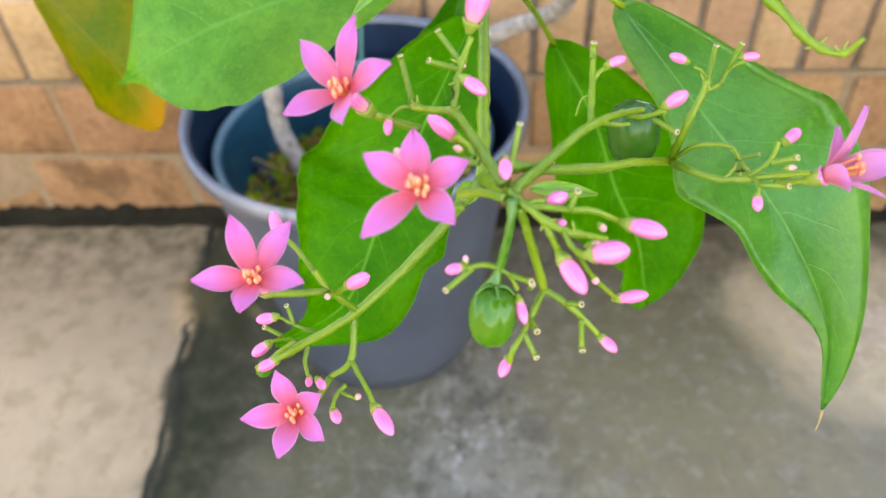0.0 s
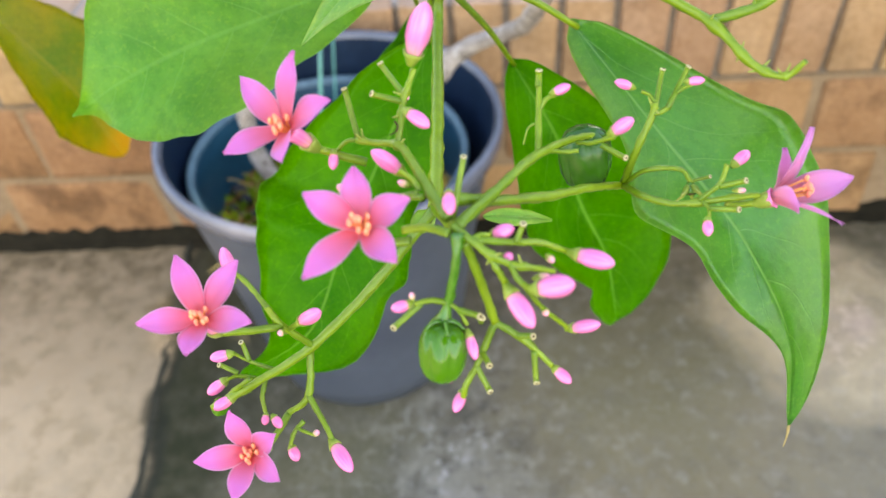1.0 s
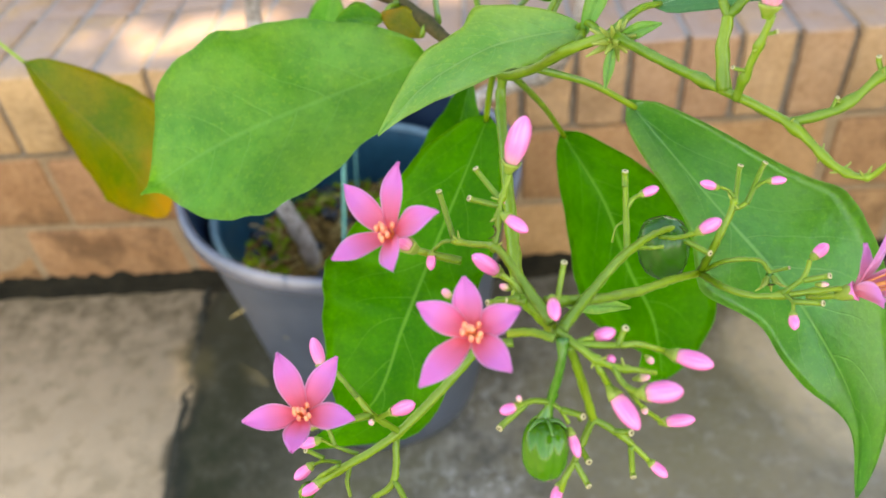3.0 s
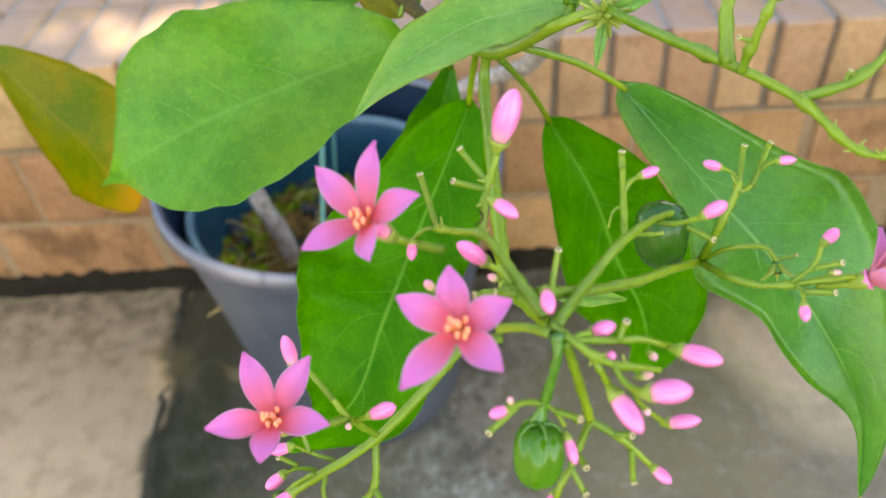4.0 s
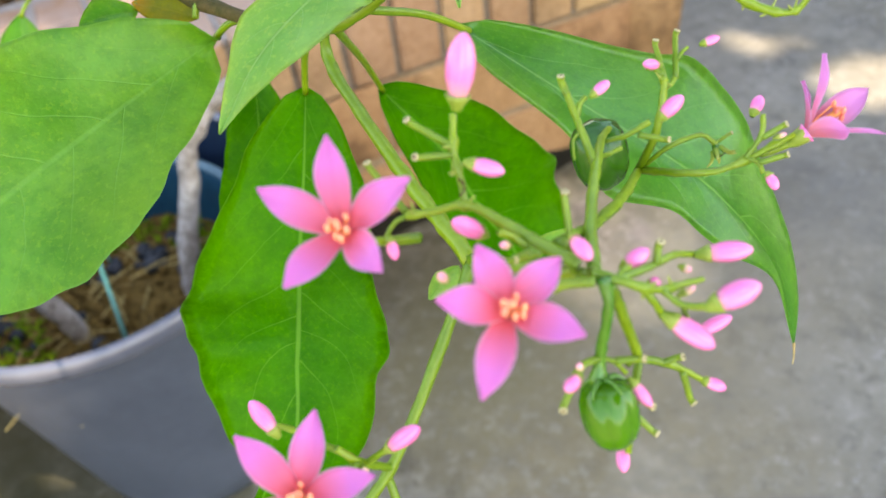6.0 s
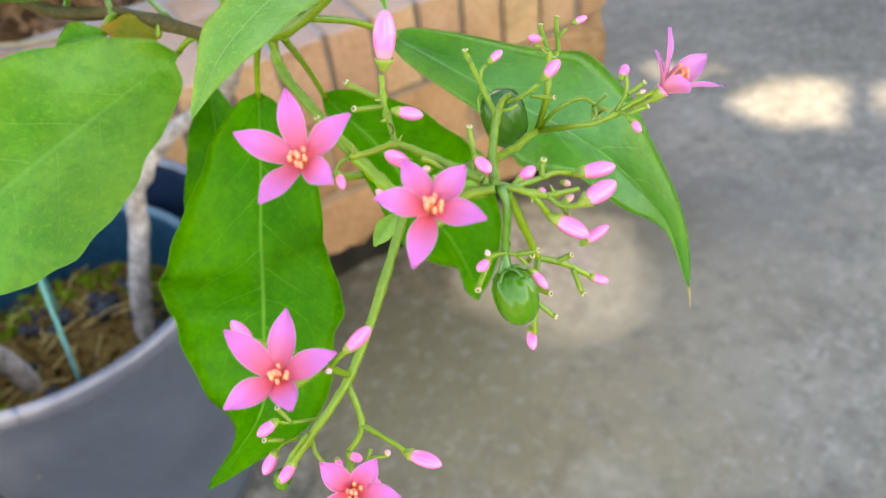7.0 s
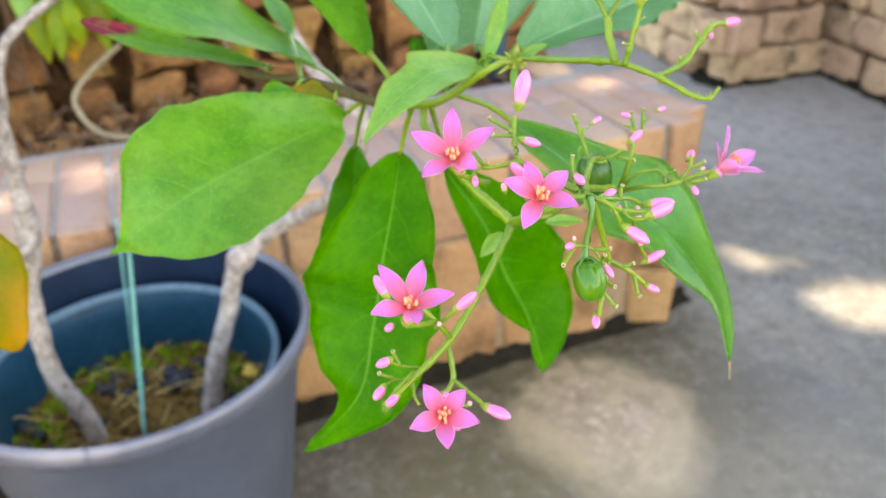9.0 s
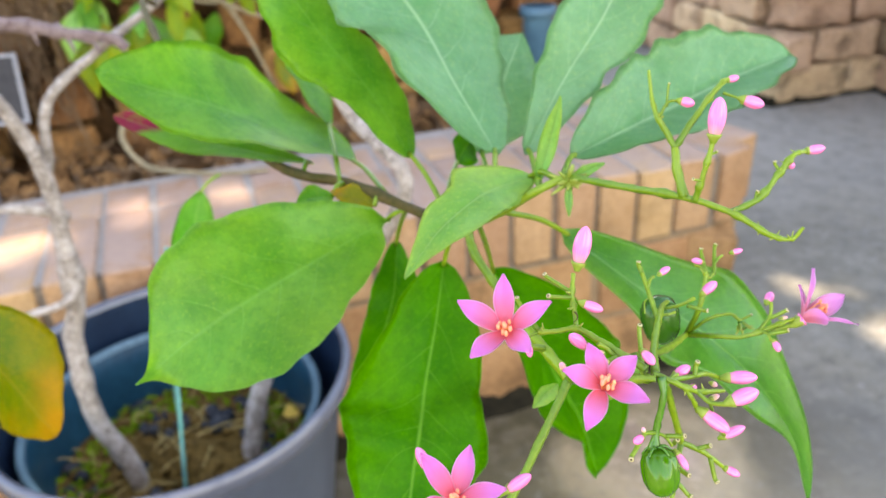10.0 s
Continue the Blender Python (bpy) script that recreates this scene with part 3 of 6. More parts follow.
part("low_mortar", prism([(-2.6, 1.127), (0.864, 1.127), (0.955, 1.158), (0.955, 1.17), (-2.6, 1.17)], -0.01, ROW_FOOT - 0.006), MORTAR_BUFF, planter, "buff mortar", smooth=False)


def foot_grime_shade(way, tall=0.034, wide=0.034):
    """A low, ragged strip of black moss and dirt, standing in for shade too, along the foot of a wall; the open side
    lies to the right of the way.
    """
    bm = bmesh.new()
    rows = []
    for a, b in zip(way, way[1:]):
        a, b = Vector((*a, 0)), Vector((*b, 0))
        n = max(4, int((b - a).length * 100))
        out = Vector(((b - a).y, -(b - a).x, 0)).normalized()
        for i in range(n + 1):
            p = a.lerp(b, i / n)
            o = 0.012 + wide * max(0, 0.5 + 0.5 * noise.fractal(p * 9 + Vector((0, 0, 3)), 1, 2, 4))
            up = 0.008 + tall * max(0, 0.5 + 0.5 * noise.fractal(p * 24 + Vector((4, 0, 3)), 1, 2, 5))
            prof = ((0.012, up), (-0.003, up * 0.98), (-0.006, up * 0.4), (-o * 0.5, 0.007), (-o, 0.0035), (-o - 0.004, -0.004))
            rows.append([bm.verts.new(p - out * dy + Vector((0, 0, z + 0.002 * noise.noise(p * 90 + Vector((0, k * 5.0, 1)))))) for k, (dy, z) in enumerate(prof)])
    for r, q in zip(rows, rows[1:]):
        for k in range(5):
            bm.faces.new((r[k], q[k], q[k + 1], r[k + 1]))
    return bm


tagged(part("foot_moss_shade", foot_grime_shade([(-2.6, 1.121), (0.867, 1.121), (1.0, 1.165)]), GRIME_SHADE), "black moss, dirt and painted-in shade along the wall foot", "moss", kind="stuff")
tagged(part("foot_moss_shade", foot_grime_shade([(2.16, 2.60), (2.115, 2.40), (2.66, 2.40), (2.43, 1.0)], 0.03, 0.06), GRIME_SHADE), "black dirt and painted-in shade along the foot of the garden wall", "moss", kind="stuff")


def bed_sheet():
    bm = bmesh.new()
    n, k = 60, 10
    grid = [[bm.verts.new((-2.6 + 3.45 * i / n, 1.45 + 0.40 * j / k, 0.40 + 0.04 * noise.noise(Vector((i * 0.35, j * 0.6, 2))) + 0.02 * noise.noise(Vector((i * 1.3, j * 1.9, 6))) + 0.03 * j / k)) for i in range(n + 1)] for j in range(k + 1)]
    for j in range(k):
        for i in range(n):
            bm.faces.new((grid[j][i], grid[j][i + 1], grid[j + 1][i + 1], grid[j + 1][i]))
    return bm


bed = tagged(part("planting_bed", bed_sheet(), MULCH), "dark brown planting bed soil beside the coping", "soil", kind="structure")
bed_wall = tagged(part("wall_back", slab(-2.6, 0.9, 1.84, 1.98, 0.0, 0.80), MULCH, smooth=False), "rough brown brick wall rising behind the planting bed", "wall", kind="structure")
side_wall = tagged(part("wall_side", slab(0.78, 0.90, 1.50, 1.83, 0.0, 0.40), MORTAR, smooth=False), "brick side of the planting bed", "wall", kind="structure")
plaque = thing("garden_plaque", "small dark plaque with a pale rim in the bed", "plaque")
plaque.matrix_world = pose(-0.482, 1.64, 0.640, 75, 2, 0)
part("panel", slab(-0.085, 0.085, -0.06, 0.06, 0.0, 0.006), SIGN, plaque, smooth=False)
for a in ((-0.092, -0.085, -0.067, 0.067), (0.085, 0.092, -0.067, 0.067), (-0.085, 0.085, -0.067, -0.060), (-0.085, 0.085, 0.060, 0.067)):
    part("rim", slab(*a, 0.0, 0.009, 0.001), SIGN_RIM, plaque, "pale grey rim", smooth=False)
part("stake", slab(-0.006, 0.006, -0.36, -0.067, -0.004, 0.004), SIGN_RIM, plaque, smooth=False)


def bed_litter():
    """Dry leaves, fibres and bark on the bed."""
    bm = bmesh.new()
    for _ in range(700):
        p = Vector((rng.uniform(-1.6, 0.8), rng.uniform(1.47, 1.78), 0))
        p.z = 0.41 + 0.08 * (p.y - 1.45) + rng.uniform(0, 0.03)
        a, l, w = rng.uniform(0, 6.283), rng.uniform(0.03, 0.13), rng.uniform(0.0012, 0.007)
        d = Vector((math.cos(a), math.sin(a), rng.uniform(-0.2, 0.5))) * l
        s = Vector((-math.sin(a), math.cos(a), rng.uniform(-0.6, 0.6))) * w
        up = Vector((0, 0, rng.uniform(0.0, 0.02)))
        bm.faces.new([bm.verts.new(v) for v in (p - d * 0.5, p + s + up, p + d * 0.5, p - s + up)])
    return bm


def bark_chips():
    bm = bmesh.new()
    for _ in range(600):
        p = Vector((rng.uniform(-1.4, 0.7), rng.uniform(1.48, 1.76), 0))
        p.z = 0.405 + 0.08 * (p.y - 1.45) + rng.uniform(0, 0.03)
        m = Matrix.Translation(p) @ Euler((rng.random() * 6, rng.random() * 6, rng.random() * 6)).to_matrix().to_4x4() @ Matrix.Diagonal((rng.uniform(0.7, 1.8), rng.uniform(0.6, 1.2), rng.uniform(0.35, 0.7), 1))
        bmesh.ops.create_icosphere(bm, subdivisions=1, radius=rng.uniform(0.007, 0.022), matrix=m)
    return bm


tagged(part("bark_chips", bark_chips(), CHIP, smooth=False), "orange-brown bark chips heaped on the bed", "bark chips", kind="stuff")
tagged(part("bed_litter", bed_litter(), ROOT), "dry leaves and fibres on the bed", "litter", kind="stuff")


def root_strands():
    """Brown fibres that hang in a dense mat down the wall."""
    bm = bmesh.new()
    r = random.Random(21)
    for _ in range(340):
        top = Vector((r.uniform(-0.72, -0.27), r.uniform(1.70, 1.77), r.uniform(0.74, 0.98)))
        long, lean = r.uniform(0.10, 0.36), r.gauss(0, 0.07)
        w = r.uniform(0.0012, 0.0042)
        line = [top + Vector((lean * t + 0.012 * noise.noise(top * 9 + Vector((t * 4, 0, 0))), 0.02 * noise.noise(top * 7 + Vector((0, t * 5, 0))), -long * t)) for t in (0, 0.25, 0.5, 0.75, 1.0)]
        rings = [[bm.verts.new(q + Vector((math.cos(a) * w * (1 - 0.6 * k / 4), math.sin(a) * w * (1 - 0.6 * k / 4), 0))) for a in (0.3, 2.4, 4.5)] for k, q in enumerate(line)]
        for u, v in zip(rings, rings[1:]):
            for k in range(3):
                bm.faces.new((u[k], u[(k + 1) % 3], v[(k + 1) % 3], v[k]))
    return bm


tagged(part("hanging_roots", root_strands(), ROOT), "mat of brown fibrous roots hanging on the wall", "roots", kind="stuff")
far_wall = tagged(part("wall_far", prism([(2.20, 2.49), (2.76, 2.49), (2.68, 1.9), (2.36, 0.2), (3.4, 0.2), (3.4, 4.6), (2.36, 4.6)], 0, 1.7), MORTAR, smooth=False), "rough buff brick garden wall across the paving", "wall", kind="structure")


# ---- the tree behind the camera whose crown lets the dapples through ----
CROWN = SUN_DIR * 7.5 + Vector((0.85, 1.45, 0.0))
GAPS = [
    (1.382, 0.955, 0.0, 0.092, 0), (1.475, 0.893, 0.0, 0.066, 0), (1.53, 0.845, 0.0, 0.048, 0), (1.59, 0.80, 0.0, 0.052, 0), (1.40, 0.93, 0.0, 0.15, 0.66),
    (1.262, 1.238, 0.0, 0.046, 0.2), (1.335, 1.222, 0.0, 0.032, 0.2), (1.35, 1.186, 0.0, 0.012, 0.1), (1.29, 1.24, 0.0, 0.13, 0.60),
    (-0.645, 1.255, 0.467, 0.045, 0), (-0.515, 1.212, 0.467, 0.040, 0), (-0.41, 1.27, 0.467, 0.048, 0), (-0.065, 1.338, 0.467, 0.020, 0),
    (-0.219, 1.376, 0.467, 0.010, 0), (-0.2185, 1.298, 0.467, 0.010, 0), (0.876, 1.41, 0.467, 0.030, 0), (-0.345, 0.700, 0.447, 0.050, 0), (-0.265, 0.645, 0.447, 0.036, 0),
]


def crown_leaves():
    r = random.Random(3)
    q = SUN_DIR.to_track_quat("Z", "Y")
    verts, faces = [], []
    for _ in range(62000):
        a, d = r.uniform(0, 6.2832), math.sqrt(r.random())
        p = CROWN + q @ Vector((2.9 * d * math.cos(a), 2.6 * d * math.sin(a), r.uniform(-0.45, 0.45) * (1.1 - d * d)))
        clear = False
        for x, y, z, rad, left in GAPS:
            g = p - SUN_DIR * ((p.z - z) / SUN_DIR.z)
            if (g.x - x) ** 2 + (g.y - y) ** 2 < (rad + 0.045) ** 2 and r.random() >= left:
                clear = True
        if clear:
            continue
        u = Vector((r.gauss(0, 1), r.gauss(0, 1), r.gauss(0, 0.5))).normalized()
        v = u.cross(Vector((r.gauss(0, 0.5), r.gauss(0, 0.5), 1))).normalized()
        l, w = r.uniform(0.06, 0.09), r.uniform(0.03, 0.045)
        n = len(verts)
        verts += [p - u * l, p + v * w, p + u * l, p - v * w]
        faces.append((n, n + 1, n + 2, n + 3))
    me = bpy.data.meshes.new("crown")
    me.from_pydata(verts, [], faces)
    me.materials.append(FOLIAGE)
    return me


tree = thing("shade_tree", "leafy tree that dapples the paving with sun", "tree")
tree_top = CROWN - Vector((0.2, 0.3, 0.2))
part("trunk", tube([(0.6, -2.6, -0.05), (0.75, -2.4, 1.2), (1.2, -2.1, 3.2), tree_top], 0.13, 0.05, 12, 6, 0.2), BARK, tree)
for dx, dy, dz in ((1.6, 0.3, 0.1), (-1.5, 0.5, 0.3), (0.3, 1.2, -0.9), (0.4, -1.1, 0.8)):
    part("limb", tube([(1.2, -2.1, 3.2), Vector((1.2, -2.1, 3.2)).lerp(tree_top + Vector((dx, dy, dz)), 0.5) + Vector((0, 0, 0.2)), tree_top + Vector((dx, dy, dz))], 0.06, 0.02, 10, 5, 0.2), BARK, tree)
part("crown", crown_leaves(), FOLIAGE, tree)

# ---- the shrub ----
shrub = thing("flowering_shrub", "pink-flowered shrub with glossy green leaves rooted in a pot", "shrub")


def blade(base, tip, sag, facing, width, peak=0.48, fold=0.12, wave=0.05, seed=0, curl=0.0, taper=0.3, bend=None, wedge=0.85, point=1.75, cusp=0.0):
    """A leaf blade from base to tip: sag bends its midrib, facing is the way its upper side looks, fold lifts the halves."""
    base, tip, sag, facing = Vector(base), Vector(tip), Vector(sag), Vector(facing).normalized()
    c1, c2 = base + (tip - base) * 0.333 + sag * 0.667, base + (tip - base) * 0.667 + sag * 0.667
    if bend:
        c1, c2 = Vector(bend[0]), Vector(bend[1])
    n, m = 26, 5
    bm = bmesh.new()
    uv = bm.loops.layers.uv.new("uv")
    rows = []
    for i in range(n + 1):
        s = i / n
        p = base * (1 - s) ** 3 + c1 * 3 * s * (1 - s) ** 2 + c2 * 3 * s * s * (1 - s) + tip * s**3
        d = ((c1 - base) * (1 - s) ** 2 + (c2 - c1) * 2 * s * (1 - s) + (tip - c2) * s * s).normalized()
        side = d.cross(facing).normalized()
        up = side.cross(d)
        if s < peak:
            w = (1 - (1 - s / peak) ** 2) ** wedge
        else:
            q = (s - peak) / (1 - peak)
            w = (1 - q**point) * (1 - taper * q**3)
            if cusp:
                w = 1 - min(q / 0.9, 1) ** max(point, 2.4) + cusp * (1 - q) * q**4
        w = width / 2 * w + 0.0003
        row = []
        for k in range(-m, m + 1):
            v = k / m
            edge = w * (1 + 2.2 * wave * noise.noise(Vector((s * 6.5, seed * 3.3 + (1 if v > 0 else 5), 0.5))) * abs(v))
            lift = fold * w * abs(v) ** 1.4 + width * wave * 1.1 * min(1, 2.2 * w / width) * v * v * math.sin(s * 13 + seed * 2 + (1.6 if v > 0 else 0))
            lift += curl * width * s * s * v
            groove = -0.0005 if k == 0 else 0.0
            row.append(bm.verts.new(p + side * edge * v + up * (lift + groove)))
        rows.append(row)
    for i in range(n):
        for k in range(2 * m):
            f = bm.faces.new((rows[i][k], rows[i][k + 1], rows[i + 1][k + 1], rows[i + 1][k]))
            for l, (u, v) in zip(f.loops, ((i, k), (i, k + 1), (i + 1, k + 1), (i + 1, k))):
                l[uv].uv = (u / n, v / (2 * m))
    thick = bmesh.ops.solidify(bm, geom=bm.faces[:], thickness=0.00035)
    return bm


def through_points(pts, s):
    """A value on the smooth line through evenly spaced points or numbers, at the share s of the way."""
    n = len(pts) - 1
    x = min(s * n, n - 1e-9)
    j, f = int(x), x - int(x)
    b, c = pts[j], pts[j + 1]
    a = pts[j - 1] if j else 2 * b - c
    d = pts[j + 2] if j + 2 <= n else 2 * c - b
    return 0.5 * (2 * b + (c - a) * f + (2 * a - 5 * b + 4 * c - d) * f**2 + (3 * b - a - 3 * c + d) * f**3)


def shaped_blade(rib, facing, right, left, fold, wave=0.025, seed=0):
    """A leaf blade along its midrib. facing: the way its upper side looks at base and tip; right, left: how full the halves are along the way; fold: how far their edges lift."""
    rib, f0, f1 = [Vector(p) for p in rib], Vector(facing[0]), Vector(facing[1])
    n, m = 44, 6
    line = [through_points(rib, i / n) for i in range(n + 1)]
    long = sum((q - p).length for p, q in zip(line, line[1:]))
    bm = bmesh.new()
    uv = bm.loops.layers.uv.new("uv")
    rows = []
    for i, p in enumerate(line):
        s = i / n
        d = (line[min(i + 1, n)] - line[max(i - 1, 0)]).normalized()
        side = d.cross(f0.lerp(f1, s)).normalized()
        up = side.cross(d)
        full = (4 * s * (1 - s)) ** 0.6 if 0 < s < 1 else 0.0
        row = []
        for k in range(-m, m + 1):
            v = k / m
            half, bent = (right, fold[0]) if v > 0 else (left, fold[1])
            w = max(full * through_points(half, s), 0.0) + 0.0003
            w *= 1 + wave * (0.6 * math.sin(s * 34 + seed * 1.7 + (0.9 if v > 0 else 2.6)) + 0.5 * math.sin(s * 57 + seed * 2.9 + (0.4 if v > 0 else 3.7)) + 1.2 * noise.noise(Vector((s * 9.0, seed * 3.3 + (1 if v > 0 else 5), 0.5))))
            lift = bent * w * abs(v) ** 1.25
            lift += wave * long * 0.16 * full * v * v * math.sin(s * 17 + seed * 2 + (1.6 if v > 0 else 0))
            lift += 0.0006 * full * abs(v) * (1 - abs(v)) * math.sin((s - abs(v) * 0.12) * 50)
            row.append(bm.verts.new(p + side * w * v + up * (lift - (0.0005 if k == 0 else 0.0))))
        rows.append(row)
    for i in range(n):
        for k in range(2 * m):
            f = bm.faces.new((rows[i][k], rows[i][k + 1], rows[i + 1][k + 1], rows[i + 1][k]))
            for l, (u, v) in zip(f.loops, ((i, k), (i, k + 1), (i + 1, k + 1), (i + 1, k))):
                l[uv].uv = (u / n, v / (2 * m))
    bmesh.ops.solidify(bm, geom=bm.faces[:], thickness=0.00035)
    return bm


def petiole(ob, start, end):
    s, b = Vector(start), Vector(end)
    part("petiole", tube([s, s.lerp(b, 0.55) + Vector((0, 0, 0.002)), b], 0.0011, 0.0009, 8, 5, 0.1), STALK, ob)


def shaped_leaf(rib, facing, right, left, fold, mat, stem=None, label="", **shape):
    ob = part("leaf", shaped_blade(rib, facing, right, left, fold, **shape), mat, shrub, label)
    if stem:
        petiole(ob, stem, Vector(rib[0]).lerp(Vector(rib[1]), 0.08))
    return ob


def leaf(base, tip, sag, facing, width, mat, stem=None, label="", **shape):
    ob = part("leaf", blade(base, tip, sag, facing, width, **shape), mat, shrub, label)
    if stem:
        petiole(ob, stem, Vector(base).lerp(Vector(tip), 0.03))
    return ob


def stalk(points, r0, r1, mat=None, name="stalk", sides=10, knobs=0.34, swell=()):
    slim = 1.0 if mat else 0.88
    if swell and not mat:
        P = curve_points(points)
        for at, _, _ in swell:
            c = P[int(at * (len(P) - 1))]
            for k in range(2):
                d = Vector((rng.gauss(0, 1), rng.gauss(0, 1), rng.gauss(0.3, 1))).normalized()
                part("bract", tube([c, c + d * 0.0011, c + d * 0.0021 + Vector((0, 0, 0.0003))], 0.00042, 0.0001, 6, 3), CALYX, shrub)
    return part(name, tube(points, r0 * slim, r1 * slim, sides, 6 if mat else 11, knobs, swell), mat or STALK, shrub)


def stub(a, b, r=0.00062):
    """A flower stalk whose flower has fallen: a short peg with a dark hollow end."""
    a, b = Vector(a), Vector(b)
    r *= 0.86
    d = ((b - a).normalized() + Vector((0, -0.62, 0.66))).normalized()
    b = b - d * r
    ob = part("stub", tube([a, a.lerp(b, 0.55), b, b + d * r * 1.6], r * 1.15, r, 8, 4, 0.1, ((0.95, 0.08, r * 0.3),)), STALK, shrub)
    b = b + d * r * 1.6
    part("scar_ring", lathe([(r * 0.5, 0.0), (r * 1.2, 0.0), (r * 1.2, 0.0002), (r * 0.55, 0.0003), (r * 0.5, 0.0)], 10, d, b), SCAR_RING, ob, "pale tan rim")
    part("scar", lathe([(0.0, 0.0), (r * 0.6, 0.0), (r * 0.6, 0.00022), (0.0, 0.00024)], 8, d, b), SCAR, ob, "dark brown scar")


def bud(base, tip, width, calyx=0.2):
    """A pointed pink bud in a green cup."""
    a, b = Vector(base), Vector(tip)
    width *= 0.88
    calyx = min(max(calyx, 0.14), 0.21)
    long, d = (b - a).length, (b - a).normalized()
    young = width < 0.00165
    calyx = 0.42 if young else calyx
    shape = ((0.0, 0.28), (0.08, 0.5), (0.2, 0.72), (0.38, 0.95), (0.55, 1.0), (0.7, 0.94), (0.84, 0.74), (0.94, 0.45), (0.985, 0.2), (1.0, 0.0))
    ob = part("flower_bud", lathe([(width / 2 * r, long * h) for h, r in shape], 15, d, a, 5, 0.15), BUD_YOUNG if young else BUD, shrub)
    part("calyx", lathe([(width * 0.16, -long * 0.09), (width * 0.25, 0.0), (width * (0.42 if young else 0.37), long * calyx * 0.5), (width * (0.50 if young else 0.445), long * calyx), (width * (0.46 if young else 0.41), long * calyx * 1.03), (width * 0.28, long * calyx * 0.6)], 15, d, a, 5, 0.12), CALYX, ob)
    return ob


def petal(throat, tip, width, out, seed):
    """A petal from throat to tip, cupped, with its upper side looking along out."""
    a, b, out = Vector(throat), Vector(tip), Vector(out).normalized()
    ctrl = a.lerp(b, 0.5) + out * 0.0012
    width *= 0.88
    n, m = 12, 3
    bm = bmesh.new()
    uv = bm.loops.layers.uv.new("uv")
    rows = []
    for i in range(n + 1):
        s = i / n
        p = a * (1 - s) ** 2 + ctrl * 2 * s * (1 - s) + b * s**2
        d = ((ctrl - a) * (1 - s) + (b - ctrl) * s).normalized()
        side = d.cross(out).normalized()
        up = side.cross(d)
        if s < 0.5:
            w = width / 2 * (0.36 + 0.64 * math.sin(s / 0.5 * math.pi / 2))
        else:
            u = (s - 0.5) / 0.5
            w = width / 2 * (1 - u**2.2) * (1 - 0.12 * u)
        w = max(w, 0.0002)
        row = []
        for k in range(-m, m + 1):
            v = k / m
            lift = 0.22 * w * v * v + 0.10 * w * v * math.sin(s * 7 + seed) - (0.0002 if k == 0 else 0)
            row.append(bm.verts.new(p + side * w * v + up * (lift + 0.0004 * s * math.sin(seed * 5 + v * 2))))
        rows.append(row)
    for i in range(n):
        for k in range(2 * m):
            f = bm.faces.new((rows[i][k], rows[i][k + 1], rows[i + 1][k + 1], rows[i + 1][k]))
            for l, (u, v) in zip(f.loops, ((i, k), (i, k + 1), (i + 1, k + 1), (i + 1, k))):
                l[uv].uv = (u / n, v / (2 * m))
    bmesh.ops.solidify(bm, geom=bm.faces[:], thickness=0.00022)
    return bm


def flower(centre, tips, width, stem, label="open five-petalled pink flower with orange stamens", axis=None, tube_long=0.0085, lift=0.0, mat=None):
    """Petals from the throat to their tips, a tube behind, a green calyx, and stamens in the throat."""
    c = Vector(centre)
    T = [Vector(t) for t in tips]
    mean = sum(T, Vector()) / len(T)
    out = Vector()
    for p, q in zip(T, T[1:] + T[:1]):
        out += (p - mean).cross(q - mean)
    out.normalize()
    if out.dot(Vector((-0.02, 0.0, 1.03)) - c) < 0:
        out = -out
    if axis:
        out = Vector(axis).normalized()
    root = thing("flower", label, "")
    del root["label"]
    root.parent = shrub
    tagged(root, label)
    for k, t in enumerate(T):
        way = (t - c).normalized()
        part("petal", petal(c + way * 0.0006 - out * 0.0008, t, width, (out + way * -0.25), k + len(label)), mat or PETAL, root)
    back = c - out * tube_long
    k = tube_long / 0.0085
    part("flower_tube", lathe([(0.0011, 0.0), (0.0013, 0.003 * k), (0.0016, 0.006 * k), (0.0021, 0.0078 * k), (0.0016, 0.0078 * k), (0.0, 0.0055 * k)], 12, out, back), BUD, root)
    part("calyx", lathe([(0.0007, -0.0012), (0.0014, 0.0), (0.0017, 0.0016), (0.0018, 0.0026), (0.0014, 0.0024)], 15, out, back, 5, 0.15), CALYX, root)
    r = random.Random(len(tips) + int(c.x * 9999))
    q = out.to_track_quat("Z", "Y")
    for k in range(9):
        a = k * 2.4 + r.random()
        rad = 0.0005 + 0.0013 * (k % 3) / 2
        top = c + q @ Vector((rad * math.cos(a), rad * math.sin(a), r.uniform(0.0012, 0.0030) + lift))
        part("stamen", tube([c - out * 0.003, c + q @ Vector((rad * 0.5 * math.cos(a), rad * 0.5 * math.sin(a), 0.0004)), top], 0.00022, 0.00016, 6, 3), STAMEN, root)
        bm = bmesh.new()
        bmesh.ops.create_icosphere(bm, subdivisions=1, radius=0.00052, matrix=Matrix.Translation(top) @ Matrix.Diagonal((1, 1, 1.9, 1)))
        part("anther", bm, STAMEN, root)
    if stem:
        b = Vector(stem)
        part("pedicel", tube([b, b.lerp(back, 0.5) - out * 0.001, back - out * 0.0008], 0.0009, 0.0007, 8, 5, 0.1), STALK, root)
    return root


